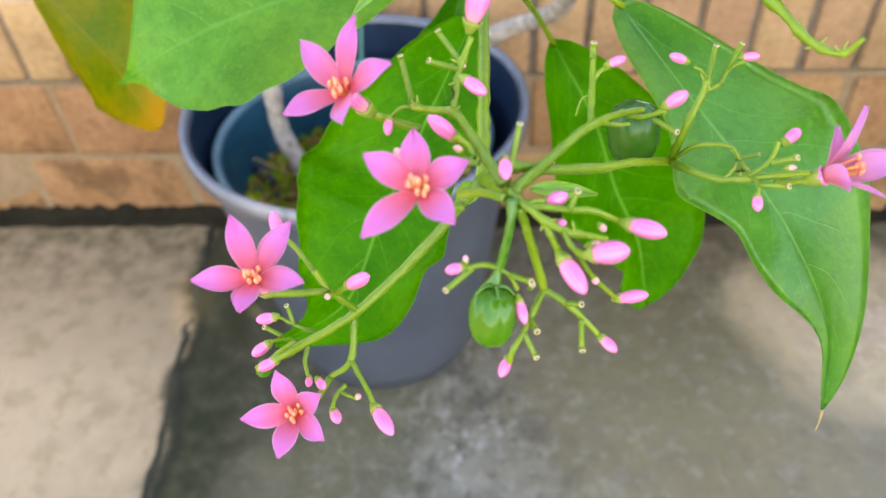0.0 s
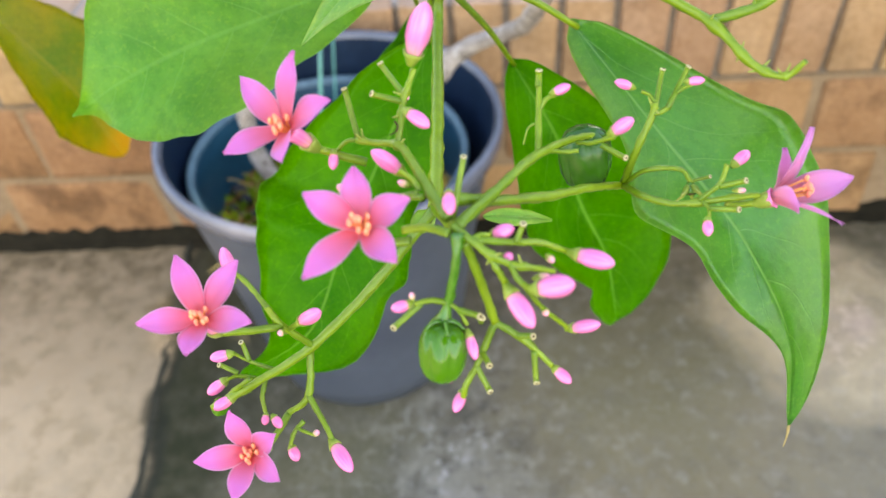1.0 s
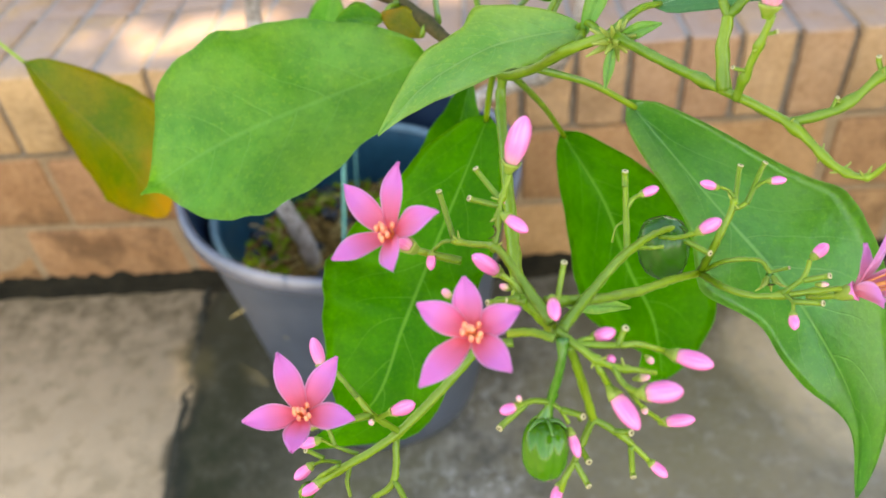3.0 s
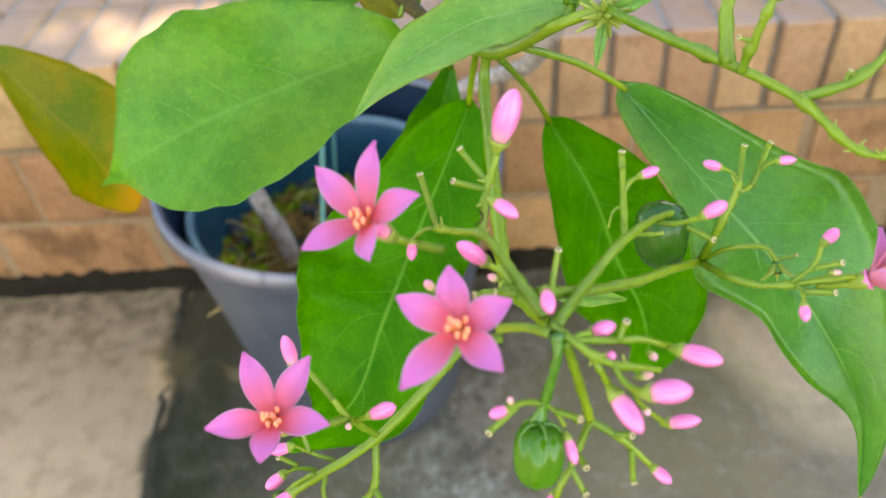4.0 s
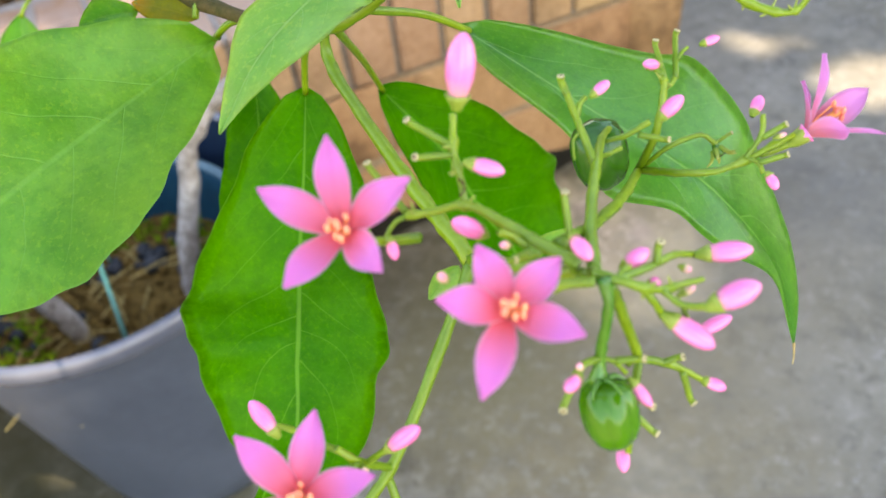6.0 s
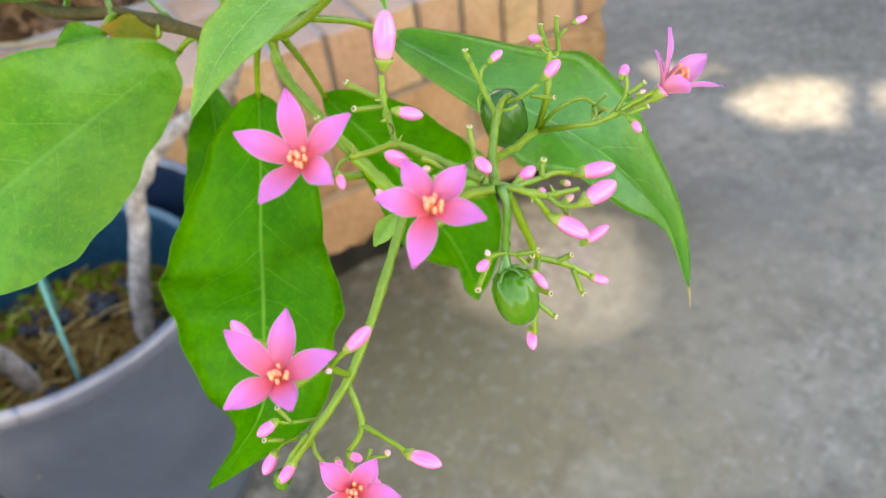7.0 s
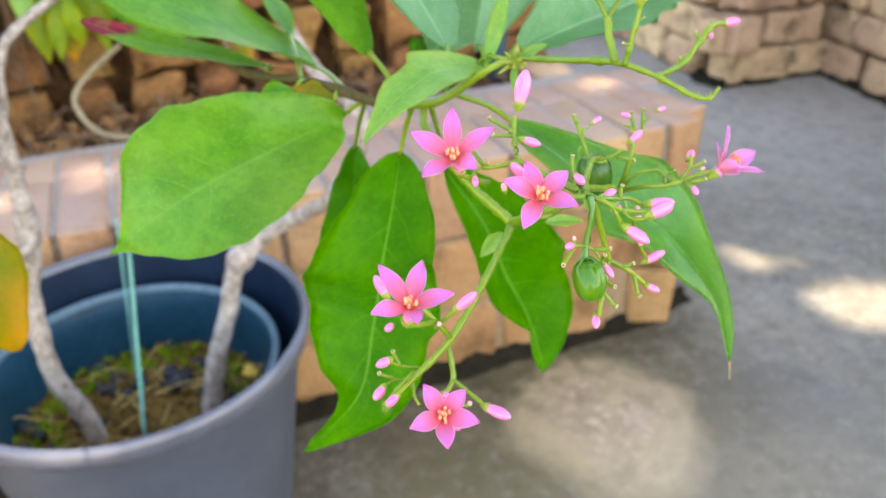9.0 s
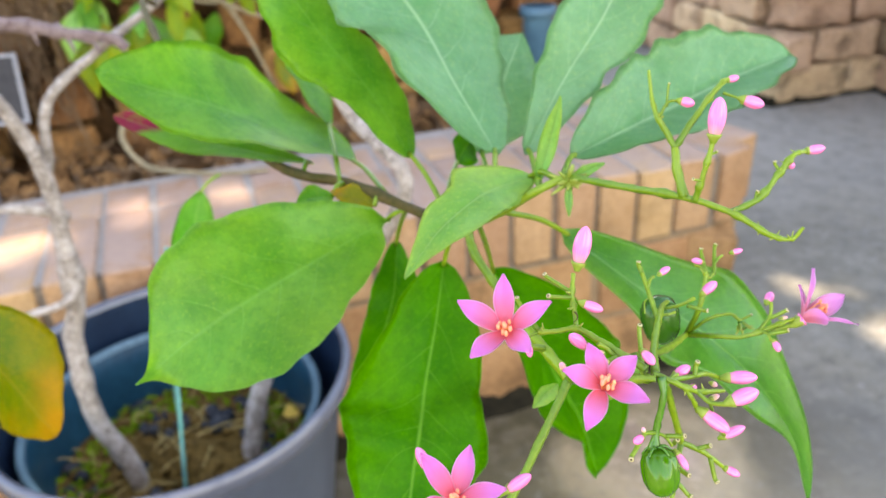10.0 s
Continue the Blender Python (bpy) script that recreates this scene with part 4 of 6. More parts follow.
def capsule(foot, tip, width, label, sepals=5, mat=None):
    """A six-ribbed green seed capsule hanging from its stalk."""
    a, b = Vector(foot), Vector(tip)
    long, d = (b - a).length, (b - a).normalized()
    shape = ((0.0, 0.0), (0.0, 0.2), (0.03, 0.55), (0.10, 0.80), (0.25, 0.97), (0.45, 1.0), (0.65, 0.95), (0.82, 0.78), (0.93, 0.52), (0.985, 0.22), (1.0, 0.0))
    ob = part("seed_capsule", lathe([(width / 2 * r, long * h) for h, r in shape], 48, d, a, 6, 0.10), mat or FRUIT, shrub, label)
    q = d.to_track_quat("Z", "Y")
    for k in range(sepals):
        ang = k * 2 * math.pi / 5
        w = q @ Vector((math.cos(ang), math.sin(ang), 0))
        part("sepal", tube([a, a + w * width * 0.22 - d * 0.0003, a + w * width * 0.42 + d * 0.0012], 0.0006, 0.0002, 6, 3), STALK_DEEP, ob)
    return ob


def spent_calyx(foot, tip):
    """An empty green cup with spreading pointed sepals, left where a flower fell."""
    a, b = Vector(foot), Vector(tip)
    long, d = (b - a).length, (b - a).normalized()
    ob = part("spent_calyx", lathe([(0.0, 0.0), (0.0006, 0.0), (0.0011, long * 0.35), (0.0013, long * 0.7), (0.0009, long * 0.75), (0.0, long * 0.4)], 15, d, a, 5, 0.2), STALK_DEEP, shrub)
    q = d.to_track_quat("Z", "Y")
    for k in range(5):
        w = q @ Vector((math.cos(k * 1.2566), math.sin(k * 1.2566), 0))
        part("sepal", tube([a + d * long * 0.3 + w * 0.0008, a + d * long * 0.75 + w * 0.0019, a + d * long * 0.95 + w * 0.0033], 0.0006, 0.00012, 6, 4), CALYX, ob)
    part("scar", lathe([(0.0, 0.0), (0.0008, 0.0), (0.0006, 0.0005), (0.0, 0.0006)], 8, d, a + d * long * 0.6), SCAR, ob, "dark brown scar")
    return ob


# trunks in the pot and the branch that bears the flowers
stalk([(-0.244, 0.832, 0.266), (-0.256, 0.823, 0.362), (-0.272, 0.817, 0.431), (-0.269, 0.815, 0.541), (-0.254, 0.815, 0.591), (-0.244, 0.814, 0.689), (-0.245, 0.810, 0.770), (-0.262, 0.80, 0.84), (-0.30, 0.78, 0.90)], 0.0132, 0.0055, BARK, "trunk", 14, 0.35, ((0.55, 0.04, 0.004),))
stalk([(-0.240, 0.82, 0.755), (-0.2207, 0.82, 0.826), (-0.16, 0.82, 0.872), (-0.096, 0.82, 0.913), (-0.03, 0.80, 0.97)], 0.0058, 0.0036, BARK, "branch", 12, 0.3)
stalk([(-0.133, 0.79, 0.876), (-0.149, 0.79, 0.888), (-0.182, 0.79, 0.895), (-0.209, 0.79, 0.905), (-0.236, 0.79, 0.91), (-0.289, 0.79, 0.918)], 0.0050, 0.0066, BARK_DARK, "branch", 12, 0.5, ((0.12, 0.02, 0.0014), (0.3, 0.02, 0.0016), (0.46, 0.02, 0.0016), (0.62, 0.02, 0.0014)))
for k, (x, z) in enumerate(((-0.162, 0.888), (-0.183, 0.892), (-0.212, 0.903))):
    stalk([(x, 0.788, z), (x + 0.003, 0.783, z - 0.008), (x + 0.004, 0.782, z - 0.013)], 0.0024, 0.0008, BARK_DARK, "thorn", 7)
stalk([(-0.235, 0.82, 0.70), (-0.27, 0.80, 0.725), (-0.33, 0.79, 0.735)], 0.006, 0.0045, BARK, "branch", 12, 0.3)
stalk([(-0.237, 0.82, 0.635), (-0.255, 0.80, 0.610), (-0.30, 0.79, 0.605)], 0.006, 0.004, BARK, "branch", 12, 0.3)
stalk([(-0.106, 0.833, 0.27), (-0.081, 0.839, 0.374), (-0.052, 0.842, 0.448), (-0.033, 0.837, 0.516), (0.006, 0.826, 0.558), (0.052, 0.790, 0.597), (0.066, 0.66, 0.68), (0.086, 0.603, 0.772), (0.057, 0.66, 0.813), (0.036, 0.69, 0.86), (0.0, 0.72, 0.93)], 0.0135, 0.005, BARK, "trunk", 14, 0.35, ((0.33, 0.03, 0.005),))
stalk([(-0.100, 0.815, 0.910), (-0.105, 0.62, 0.945), (-0.088, 0.42, 0.940), (-0.056, 0.306, 0.926), (-0.030, 0.262, 0.928), (-0.011, 0.226, 0.927), (-0.004, 0.212, 0.930)], 0.0027, 0.0017, TWIG, "branch", 12, 0.45, ((0.72, 0.012, 0.0008), (0.86, 0.012, 0.0008)))
stalk([(-0.006, 0.216, 0.929), (0.003, 0.198, 0.935), (0.0155, 0.187, 0.947), (0.026, 0.184, 0.952)], 0.0021, 0.0014, None, "branch", 12, 0.2)

# leaves
shaped_leaf([(-0.0195, 0.2422, 0.9196), (-0.0534, 0.2311, 0.9128), (-0.0830, 0.2199, 0.9073), (-0.1053, 0.2137, 0.8991), (-0.1207, 0.2115, 0.8908)], ((0.93, 0.30, 0.20), (-0.88, -0.06, -0.46)), (0.0186, 0.0239, 0.0299, 0.0307, 0.0254, 0.0134, 0.0014), (0.0217, 0.0273, 0.0313, 0.0303, 0.0256, 0.0082, 0.0014), (-0.34, -0.26), LEAF_BROAD, (-0.011, 0.232, 0.926), "broad glossy green leaf with a pale midrib", wave=0.03, seed=1)
shaped_leaf([(-0.0040, 0.2247, 0.9059), (-0.0143, 0.2062, 0.8916), (-0.0242, 0.1911, 0.8769), (-0.0309, 0.1786, 0.8677), (-0.0352, 0.1723, 0.8605), (-0.0464, 0.1595, 0.8402), (-0.0696, 0.1524, 0.8282)], ((-0.43, -0.79, -0.44), (-0.48, -0.85, -0.23)), (0.0191, 0.0213, 0.0237, 0.0251, 0.0235, 0.0200, 0.0153), (0.0194, 0.0219, 0.0211, 0.0239, 0.0244, 0.0224, 0.0085), (0.58, 0.21), LEAF_SHADE, (-0.002, 0.212, 0.930), "deep green leaf hanging with a curled tip", wave=0.025, seed=2)
shaped_leaf([(0.0220, 0.2416, 0.8871), (0.0385, 0.2341, 0.8592), (0.0495, 0.2292, 0.8288), (0.0616, 0.2265, 0.8018), (0.0674, 0.2180, 0.7728)], ((-0.22, -0.63, 0.74), (0.11, -0.47, 0.87)), (0.0192, 0.0241, 0.0245, 0.0241, 0.0198, 0.0217, 0.0222), (0.0186, 0.0214, 0.0262, 0.0302, 0.0289, 0.0260, 0.0208), (0.99, 0.43), LEAF_SHADE, (0.003, 0.206, 0.930), "deep green hanging leaf", wave=0.025, seed=3)
shaped_leaf([(0.0369, 0.2072, 0.9193), (0.0576, 0.1751, 0.9029), (0.0681, 0.1589, 0.8953), (0.0787, 0.1457, 0.8842), (0.0893, 0.1324, 0.8647), (0.0909, 0.1206, 0.8422)], ((0.42, 0.25, 0.88), (0.05, 0.42, 0.91)), (0.0127, 0.0083, 0.0133, 0.0084, 0.0092, 0.0024, 0.0014), (0.0223, 0.0261, 0.0278, 0.0265, 0.0249, 0.0155, 0.0109), (-1.10, 0.75), LEAF, (0.008, 0.195, 0.938), "large green leaf with a drooping pointed tip", wave=0.012, seed=4)
shaped_leaf([(0.0211, 0.1998, 0.9469), (0.0042, 0.1913, 0.9491), (-0.0068, 0.1845, 0.9495), (-0.0214, 0.1781, 0.9441), (-0.0335, 0.1737, 0.9332)], ((-0.02, -0.48, 0.88), (-0.21, -0.21, 0.95)), (0.0132, 0.0139, 0.0152, 0.0092, 0.0097, 0.0060, 0.0037), (0.0105, 0.0103, 0.0127, 0.0111, 0.0109, 0.0072, 0.0027), (-0.03, 0.21), LEAF_YOUNG, (0.024, 0.188, 0.950), "small pale young leaf", wave=0.025, seed=5)
shaped_leaf([(-0.0202, 0.2928, 0.9242), (-0.0428, 0.2997, 0.9358), (-0.0660, 0.2986, 0.9513), (-0.0911, 0.2964, 0.9647), (-0.1161, 0.2935, 0.9777)], ((0.02, 0.25, 0.97), (0.15, -0.72, 0.68)), (0.0395, 0.0362, 0.0345, 0.0334, 0.0300, 0.0252, 0.0177), (0.0397, 0.0356, 0.0315, 0.0278, 0.0278, 0.0249, 0.0192), (0.24, 0.17), LEAF_BROAD, (-0.019, 0.250, 0.927), "green leaf with wavy margin", wave=0.04, seed=6)
shaped_leaf([(-0.0390, 0.2945, 0.9260), (-0.0658, 0.3069, 0.9329), (-0.0922, 0.3204, 0.9388), (-0.1176, 0.3370, 0.9476)], ((0.22, -0.23, 0.95), (0.18, -0.37, 0.91)), (0.0066, 0.0088, 0.0107, 0.0117, 0.0124, 0.0133, 0.0140), (0.0062, 0.0085, 0.0118, 0.0144, 0.0136, 0.0129, 0.0130), (-0.05, 0.22), LEAF_TIPPED, (-0.045, 0.285, 0.927), "green leaf with a magenta tip", wave=0.04, seed=7)
shaped_leaf([(-0.0065, 0.2503, 0.9392), (-0.0187, 0.2610, 0.9653), (-0.0321, 0.2702, 0.9848), (-0.0433, 0.2842, 1.0040), (-0.0555, 0.2999, 1.0229)], ((0.42, -0.80, 0.42), (0.43, -0.83, 0.36)), (0.0168, 0.0176, 0.0178, 0.0150, 0.0152, 0.0150, 0.0144), (0.0153, 0.0151, 0.0162, 0.0213, 0.0184, 0.0159, 0.0139), (-0.06, 0.03), LEAF_BROAD, (-0.004, 0.218, 0.929), "upright green leaf", wave=0.065, seed=8)
shaped_leaf([(0.0203, 0.2278, 0.9443), (0.0119, 0.2480, 0.9666), (0.0064, 0.2676, 0.9853), (-0.0044, 0.2830, 1.0054), (-0.0148, 0.2992, 1.0263)], ((0.50, -0.82, 0.28), (0.30, -0.92, 0.26)), (0.0309, 0.0326, 0.0348, 0.0368, 0.0374, 0.0373, 0.0371), (0.0316, 0.0343, 0.0365, 0.0373, 0.0373, 0.0370, 0.0369), (0.01, 0.24), LEAF_SKY_PALE, (0.006, 0.196, 0.938), "upright pale green leaf", wave=0.06, seed=9)
shaped_leaf([(0.0322, 0.2299, 0.9415), (0.0507, 0.2358, 0.9662), (0.0690, 0.2398, 0.9880), (0.0834, 0.2465, 1.0085), (0.0972, 0.2539, 1.0302)], ((-0.22, -0.92, 0.32), (-0.24, -0.90, 0.36)), (0.0125, 0.0136, 0.0137, 0.0178, 0.0168, 0.0172, 0.0176), (0.0102, 0.0129, 0.0158, 0.0168, 0.0172, 0.0174, 0.0176), (0.09, 0.13), LEAF_SKY_PALE, (0.018, 0.188, 0.948), "upright pale green leaf", wave=0.075, seed=10)
shaped_leaf([(0.0415, 0.2115, 0.9458), (0.0702, 0.2162, 0.9517), (0.0974, 0.2238, 0.9551), (0.1257, 0.2295, 0.9599), (0.1562, 0.2352, 0.9632)], ((-0.35, -0.52, 0.78), (-0.27, -0.47, 0.84)), (0.0156, 0.0173, 0.0180, 0.0206, 0.0158, 0.0175, 0.0185), (0.0170, 0.0183, 0.0206, 0.0222, 0.0209, 0.0199, 0.0185), (0.43, 0.61), LEAF_SKY_PALE, (0.026, 0.187, 0.951), "broad pale green leaf with a wavy margin", wave=0.09, seed=11)
leaf((0.0242, 0.2562, 0.9331), (0.0619, 0.2975, 0.9700), (0.0, 0.0, 0.006), (-0.1, -0.9, 0.3), 0.040, LEAF_SKY_PALE, (0.010, 0.210, 0.936), "pale green leaf with smooth margin", peak=0.5, seed=12)
shaped_leaf([(-0.0095, 0.2761, 0.8907), (-0.0166, 0.2592, 0.8740), (-0.0284, 0.2464, 0.8577), (-0.0435, 0.2364, 0.8412)], ((-0.56, -0.83, 0.00), (0.53, -0.85, 0.02)), (0.0102, 0.0097, 0.0108, 0.0110, 0.0130, 0.0145, 0.0166), (0.0090, 0.0102, 0.0121, 0.0126, 0.0134, 0.0147, 0.0162), (0.12, 0.35), LEAF_SHADE, (-0.014, 0.236, 0.926), "narrow deep green hanging leaf", wave=0.025, seed=13)
shaped_leaf([(-0.2353, 0.3632, 0.8665), (-0.2184, 0.3585, 0.8407), (-0.2038, 0.3561, 0.8166), (-0.1970, 0.3564, 0.7930), (-0.1903, 0.3561, 0.7675)], ((0.39, 0.24, 0.89), (0.28, -0.62, 0.73)), (0.0373, 0.0350, 0.0323, 0.0304, 0.0262, 0.0213, 0.0156), (0.0371, 0.0340, 0.0329, 0.0336, 0.0284, 0.0203, 0.0148), (0.38, 0.31), LEAF_AGED, (-0.32, 0.42, 0.90), "yellowing orange-green old leaf", wave=0.025, seed=14)
leaf((0.020, 0.194, 0.946), (0.029, 0.196, 0.975), (0.001, 0.0, 0.0), (-0.6, -0.7, 0.2), 0.0055, LEAF_YOUNG, (0.019, 0.189, 0.946), "narrow unfolding young leaf", peak=0.5, fold=0.4, seed=15)
leaf((0.0115, 0.250, 0.9344), (0.0261, 0.2687, 0.9372), (0, 0, 0), (0.2, -0.8, 0.4), 0.014, LEAF_SHADE, (-0.004, 0.222, 0.928), "small green leaf", seed=16)
leaf((-0.0263, 0.3148, 0.9342), (-0.0357, 0.3653, 0.9650), (0, 0, 0), (0.5, -0.8, 0.2), 0.019, LEAF_BROAD, (-0.034, 0.262, 0.928), "narrow green leaf", seed=17)
leaf((-0.0244, 0.2444, 0.9246), (-0.0387, 0.2597, 0.9275), (0, 0, 0.002), (0.0, -0.6, 0.8), 0.010, LEAF_AGED, (-0.021, 0.247, 0.927), "small yellow-green leaf", seed=18)
leaf((-0.0381, 0.2586, 0.9253), (-0.0535, 0.2514, 0.9291), (0, 0, 0.002), (0.0, -0.6, 0.8), 0.010, LEAF_BROAD, (-0.032, 0.264, 0.928), "small green leaf", seed=22)
leaf((-0.090, 0.465, 0.852), (-0.112, 0.455, 0.790), (0, 0, 0), (0.2, -0.9, 0.2), 0.028, LEAF, (-0.076, 0.468, 0.859), "small oval green leaf", seed=19)


stalk([(0.0909, 0.1208, 0.8424), (0.0908, 0.1196, 0.8390), (0.0905, 0.1186, 0.8350)], 0.00045, 0.00012, STRAW, "leaf_tip", 6)

# flower head: stem, hub and arms
HUB = (0.004, 0.100, 0.938)
N0 = (-0.001, 0.128, 0.919)
stalk([(0.000, 0.206, 0.932), (-0.001, 0.200, 0.922), (-0.001, 0.160, 0.918), N0], 0.0017, 0.0019, name="peduncle")
stalk([N0, (0.002, 0.112, 0.930), HUB], 0.0017, 0.0014, name="peduncle")
stalk([N0, (-0.014, 0.120, 0.906), (-0.029, 0.110, 0.896), (-0.042, 0.106, 0.889), (-0.0525, 0.102, 0.885)], 0.0014, 0.0009, name="arm")
flower((-0.0255, 0.1150, 0.9500), [(-0.023, 0.122, 0.961), (-0.016, 0.111, 0.958), (-0.024, 0.104, 0.951), (-0.036, 0.111, 0.948), (-0.034, 0.124, 0.955)], 0.0059, (-0.013, 0.120, 0.938))
flower((-0.0112, 0.0945, 0.9448), [(-0.012, 0.101, 0.952), (-0.003, 0.095, 0.950), (-0.005, 0.086, 0.945), (-0.020, 0.086, 0.942), (-0.020, 0.097, 0.950)], 0.0058, (-0.004, 0.100, 0.936))
flower((-0.0450, 0.0990, 0.9185), [(-0.050, 0.108, 0.927), (-0.038, 0.107, 0.926), (-0.034, 0.095, 0.922), (-0.046, 0.090, 0.919), (-0.056, 0.096, 0.921)], 0.0059, (-0.034, 0.109, 0.904))
flower((-0.0405, 0.0885, 0.8885), [(-0.044, 0.093, 0.897), (-0.034, 0.088, 0.896), (-0.033, 0.081, 0.890), (-0.043, 0.079, 0.886), (-0.051, 0.085, 0.891)], 0.0059, (-0.036, 0.102, 0.882))
flower((0.0636, 0.1148, 0.9300), [(0.0690, 0.1200, 0.9420), (0.0770, 0.1150, 0.9340), (0.0715, 0.1040, 0.9325), (0.0647, 0.1077, 0.9340), (0.0651, 0.1202, 0.9375)], 0.0067, (0.056, 0.118, 0.926), axis=(0.75, -0.25, 0.55), tube_long=0.003, lift=0.004, mat=PETAL_PALE)
stalk([(-0.029, 0.110, 0.896), (-0.034, 0.109, 0.904), (-0.037, 0.111, 0.908)], 0.0009, 0.0008)
stalk([(-0.034, 0.109, 0.904), (-0.042, 0.117, 0.909), (-0.0455, 0.119, 0.911)], 0.0007, 0.0006)
stalk([(-0.030, 0.110, 0.894), (-0.031, 0.104, 0.886), (-0.036, 0.102, 0.882)], 0.0010, 0.0008)
stalk([(-0.031, 0.104, 0.886), (-0.027, 0.098, 0.883), (-0.025, 0.0945, 0.8815)], 0.0008, 0.0006)
stalk([(-0.034, 0.110, 0.901), (-0.030, 0.107, 0.907), (-0.0285, 0.106, 0.9085)], 0.0007, 0.0006)
bud((-0.0295, 0.1065, 0.9080), (-0.0238, 0.1038, 0.9142), 0.0036)
bud((-0.0450, 0.1175, 0.9095), (-0.0470, 0.1225, 0.9148), 0.0036)
bud((-0.0255, 0.0950, 0.8815), (-0.0205, 0.0875, 0.8815), 0.0040)
# small leaf-like bracts on the peduncle
leaf((0.009, 0.1255, 0.9182), (0.0239, 0.1277, 0.9144), (0, 0, 0.0010), (-0.1, -0.7, 0.6), 0.0032, LEAF_YOUNG, None, "small pointed green bract", peak=0.4, fold=0.3, seed=23)
leaf((-0.0015, 0.1335, 0.9130), (-0.0077, 0.1364, 0.9039), (0, 0, 0.0008), (-0.3, -0.8, 0.4), 0.0046, LEAF_YOUNG, None, "small pointed green bract", peak=0.4, fold=0.3, seed=24)
# right-hand buds
bud((0.0231, 0.0970, 0.9347), (0.0296, 0.0929, 0.9359), 0.0038, 0.30)
bud((0.0157, 0.0863, 0.9377), (0.0217, 0.0840, 0.9411), 0.0043, 0.30)
bud((0.0119, 0.0905, 0.9338), (0.0158, 0.0840, 0.9310), 0.0039, 0.30)
bud((0.0234, 0.0949, 0.9173), (0.0287, 0.0929, 0.9209), 0.0029, 0.30)
bud((0.0094, 0.0979, 0.9385), (0.0134, 0.0973, 0.9408), 0.0030, 0.30)
bud((0.0188, 0.0964, 0.9351), (0.0199, 0.0948, 0.9349), 0.0016, 0.30)
bud((0.0165, 0.0932, 0.9328), (0.0191, 0.0928, 0.9339), 0.0017, 0.30)
bud((0.0114, 0.0945, 0.9372), (0.0130, 0.0935, 0.9375), 0.0021, 0.30)
bud((0.0186, 0.0920, 0.9266), (0.0186, 0.0904, 0.9264), 0.0015, 0.30)
stalk([(0.0032, 0.0971, 0.9419), (0.0060, 0.0949, 0.9408), (0.0088, 0.0931, 0.9394), (0.0124, 0.0925, 0.9372), (0.0165, 0.0927, 0.9359), (0.0199, 0.0924, 0.9353)], 0.00085, 0.00050, swell=((0.45, 0.05, 0.0003), (0.7, 0.05, 0.0003)))
stalk([(0.0060, 0.0949, 0.9408), (0.0123, 0.0956, 0.9392), (0.0180, 0.0969, 0.9374), (0.0238, 0.0981, 0.9334)], 0.00070, 0.00060)
stalk([(0.0124, 0.0925, 0.9372), (0.0141, 0.0898, 0.9356), (0.0161, 0.0872, 0.9365)], 0.00060, 0.00060)
stalk([(0.0088, 0.0931, 0.9394), (0.0106, 0.0916, 0.9363), (0.0124, 0.0914, 0.9323)], 0.00060, 0.00070)
stalk([(0.0141, 0.0898, 0.9356), (0.0181, 0.0916, 0.9271), (0.0230, 0.0932, 0.9197)], 0.00050, 0.00050)
stub((0.0136, 0.0956, 0.9391), (0.0147, 0.0967, 0.9418), 0.00060)
stalk([(0.0060, 0.0949, 0.9408), (0.0078, 0.0957, 0.9409), (0.0092, 0.0961, 0.9405)], 0.00050, 0.00050)
# upper arm with the tall bud
stalk([(0.0026, 0.0990, 0.9418), (-0.0008, 0.1055, 0.9431), (-0.0035, 0.1116, 0.9439), (-0.0063, 0.1161, 0.9446), (-0.0104, 0.1188, 0.9432), (-0.0143, 0.1209, 0.9426)], 0.00120, 0.00060, swell=((0.6, 0.03, 0.0004), (0.95, 0.04, 0.0003)))
stalk([(-0.0063, 0.1161, 0.9446), (-0.0055, 0.1190, 0.9478), (-0.0049, 0.1216, 0.9506), (-0.0029, 0.1251, 0.9545)], 0.00070, 0.00060, swell=((0.45, 0.06, 0.0003), (0.75, 0.05, 0.0003)))
bud((-0.0030, 0.1230, 0.9574), (0.0001, 0.1251, 0.9671), 0.0051, 0.12)
bud((-0.0046, 0.1181, 0.9506), (-0.0003, 0.1144, 0.9494), 0.0030, 0.30)
bud((-0.0053, 0.1236, 0.9505), (-0.0041, 0.1220, 0.9502), 0.0014, 0.20)
stub((-0.0052, 0.1212, 0.9503), (-0.0104, 0.1230, 0.9509), 0.00060)
stub((-0.0049, 0.1221, 0.9512), (-0.0090, 0.1283, 0.9537), 0.00060)
stub((-0.0141, 0.1212, 0.9430), (-0.0165, 0.1286, 0.9484), 0.00060)
bud((-0.0183, 0.1182, 0.9424), (-0.0187, 0.1158, 0.9397), 0.0022, 0.30)
stalk([(-0.0143, 0.1209, 0.9426), (-0.0164, 0.1206, 0.9424), (-0.0184, 0.1202, 0.9405)], 0.00050, 0.00040)
bud((-0.0053, 0.1122, 0.9411), (-0.0105, 0.1118, 0.9468), 0.0035, 0.42)
stalk([(-0.0022, 0.1052, 0.9428), (-0.0035, 0.1065, 0.9443), (-0.0056, 0.1072, 0.9459)], 0.00060, 0.00060)
bud((-0.0039, 0.1065, 0.9429), (-0.0059, 0.1063, 0.9442), 0.0016, 0.50)
bud((0.0028, 0.1015, 0.9455), (0.0030, 0.0968, 0.9447), 0.0028, 0.12)
stub((0.0030, 0.1005, 0.9385), (0.0054, 0.1072, 0.9478), 0.00058)
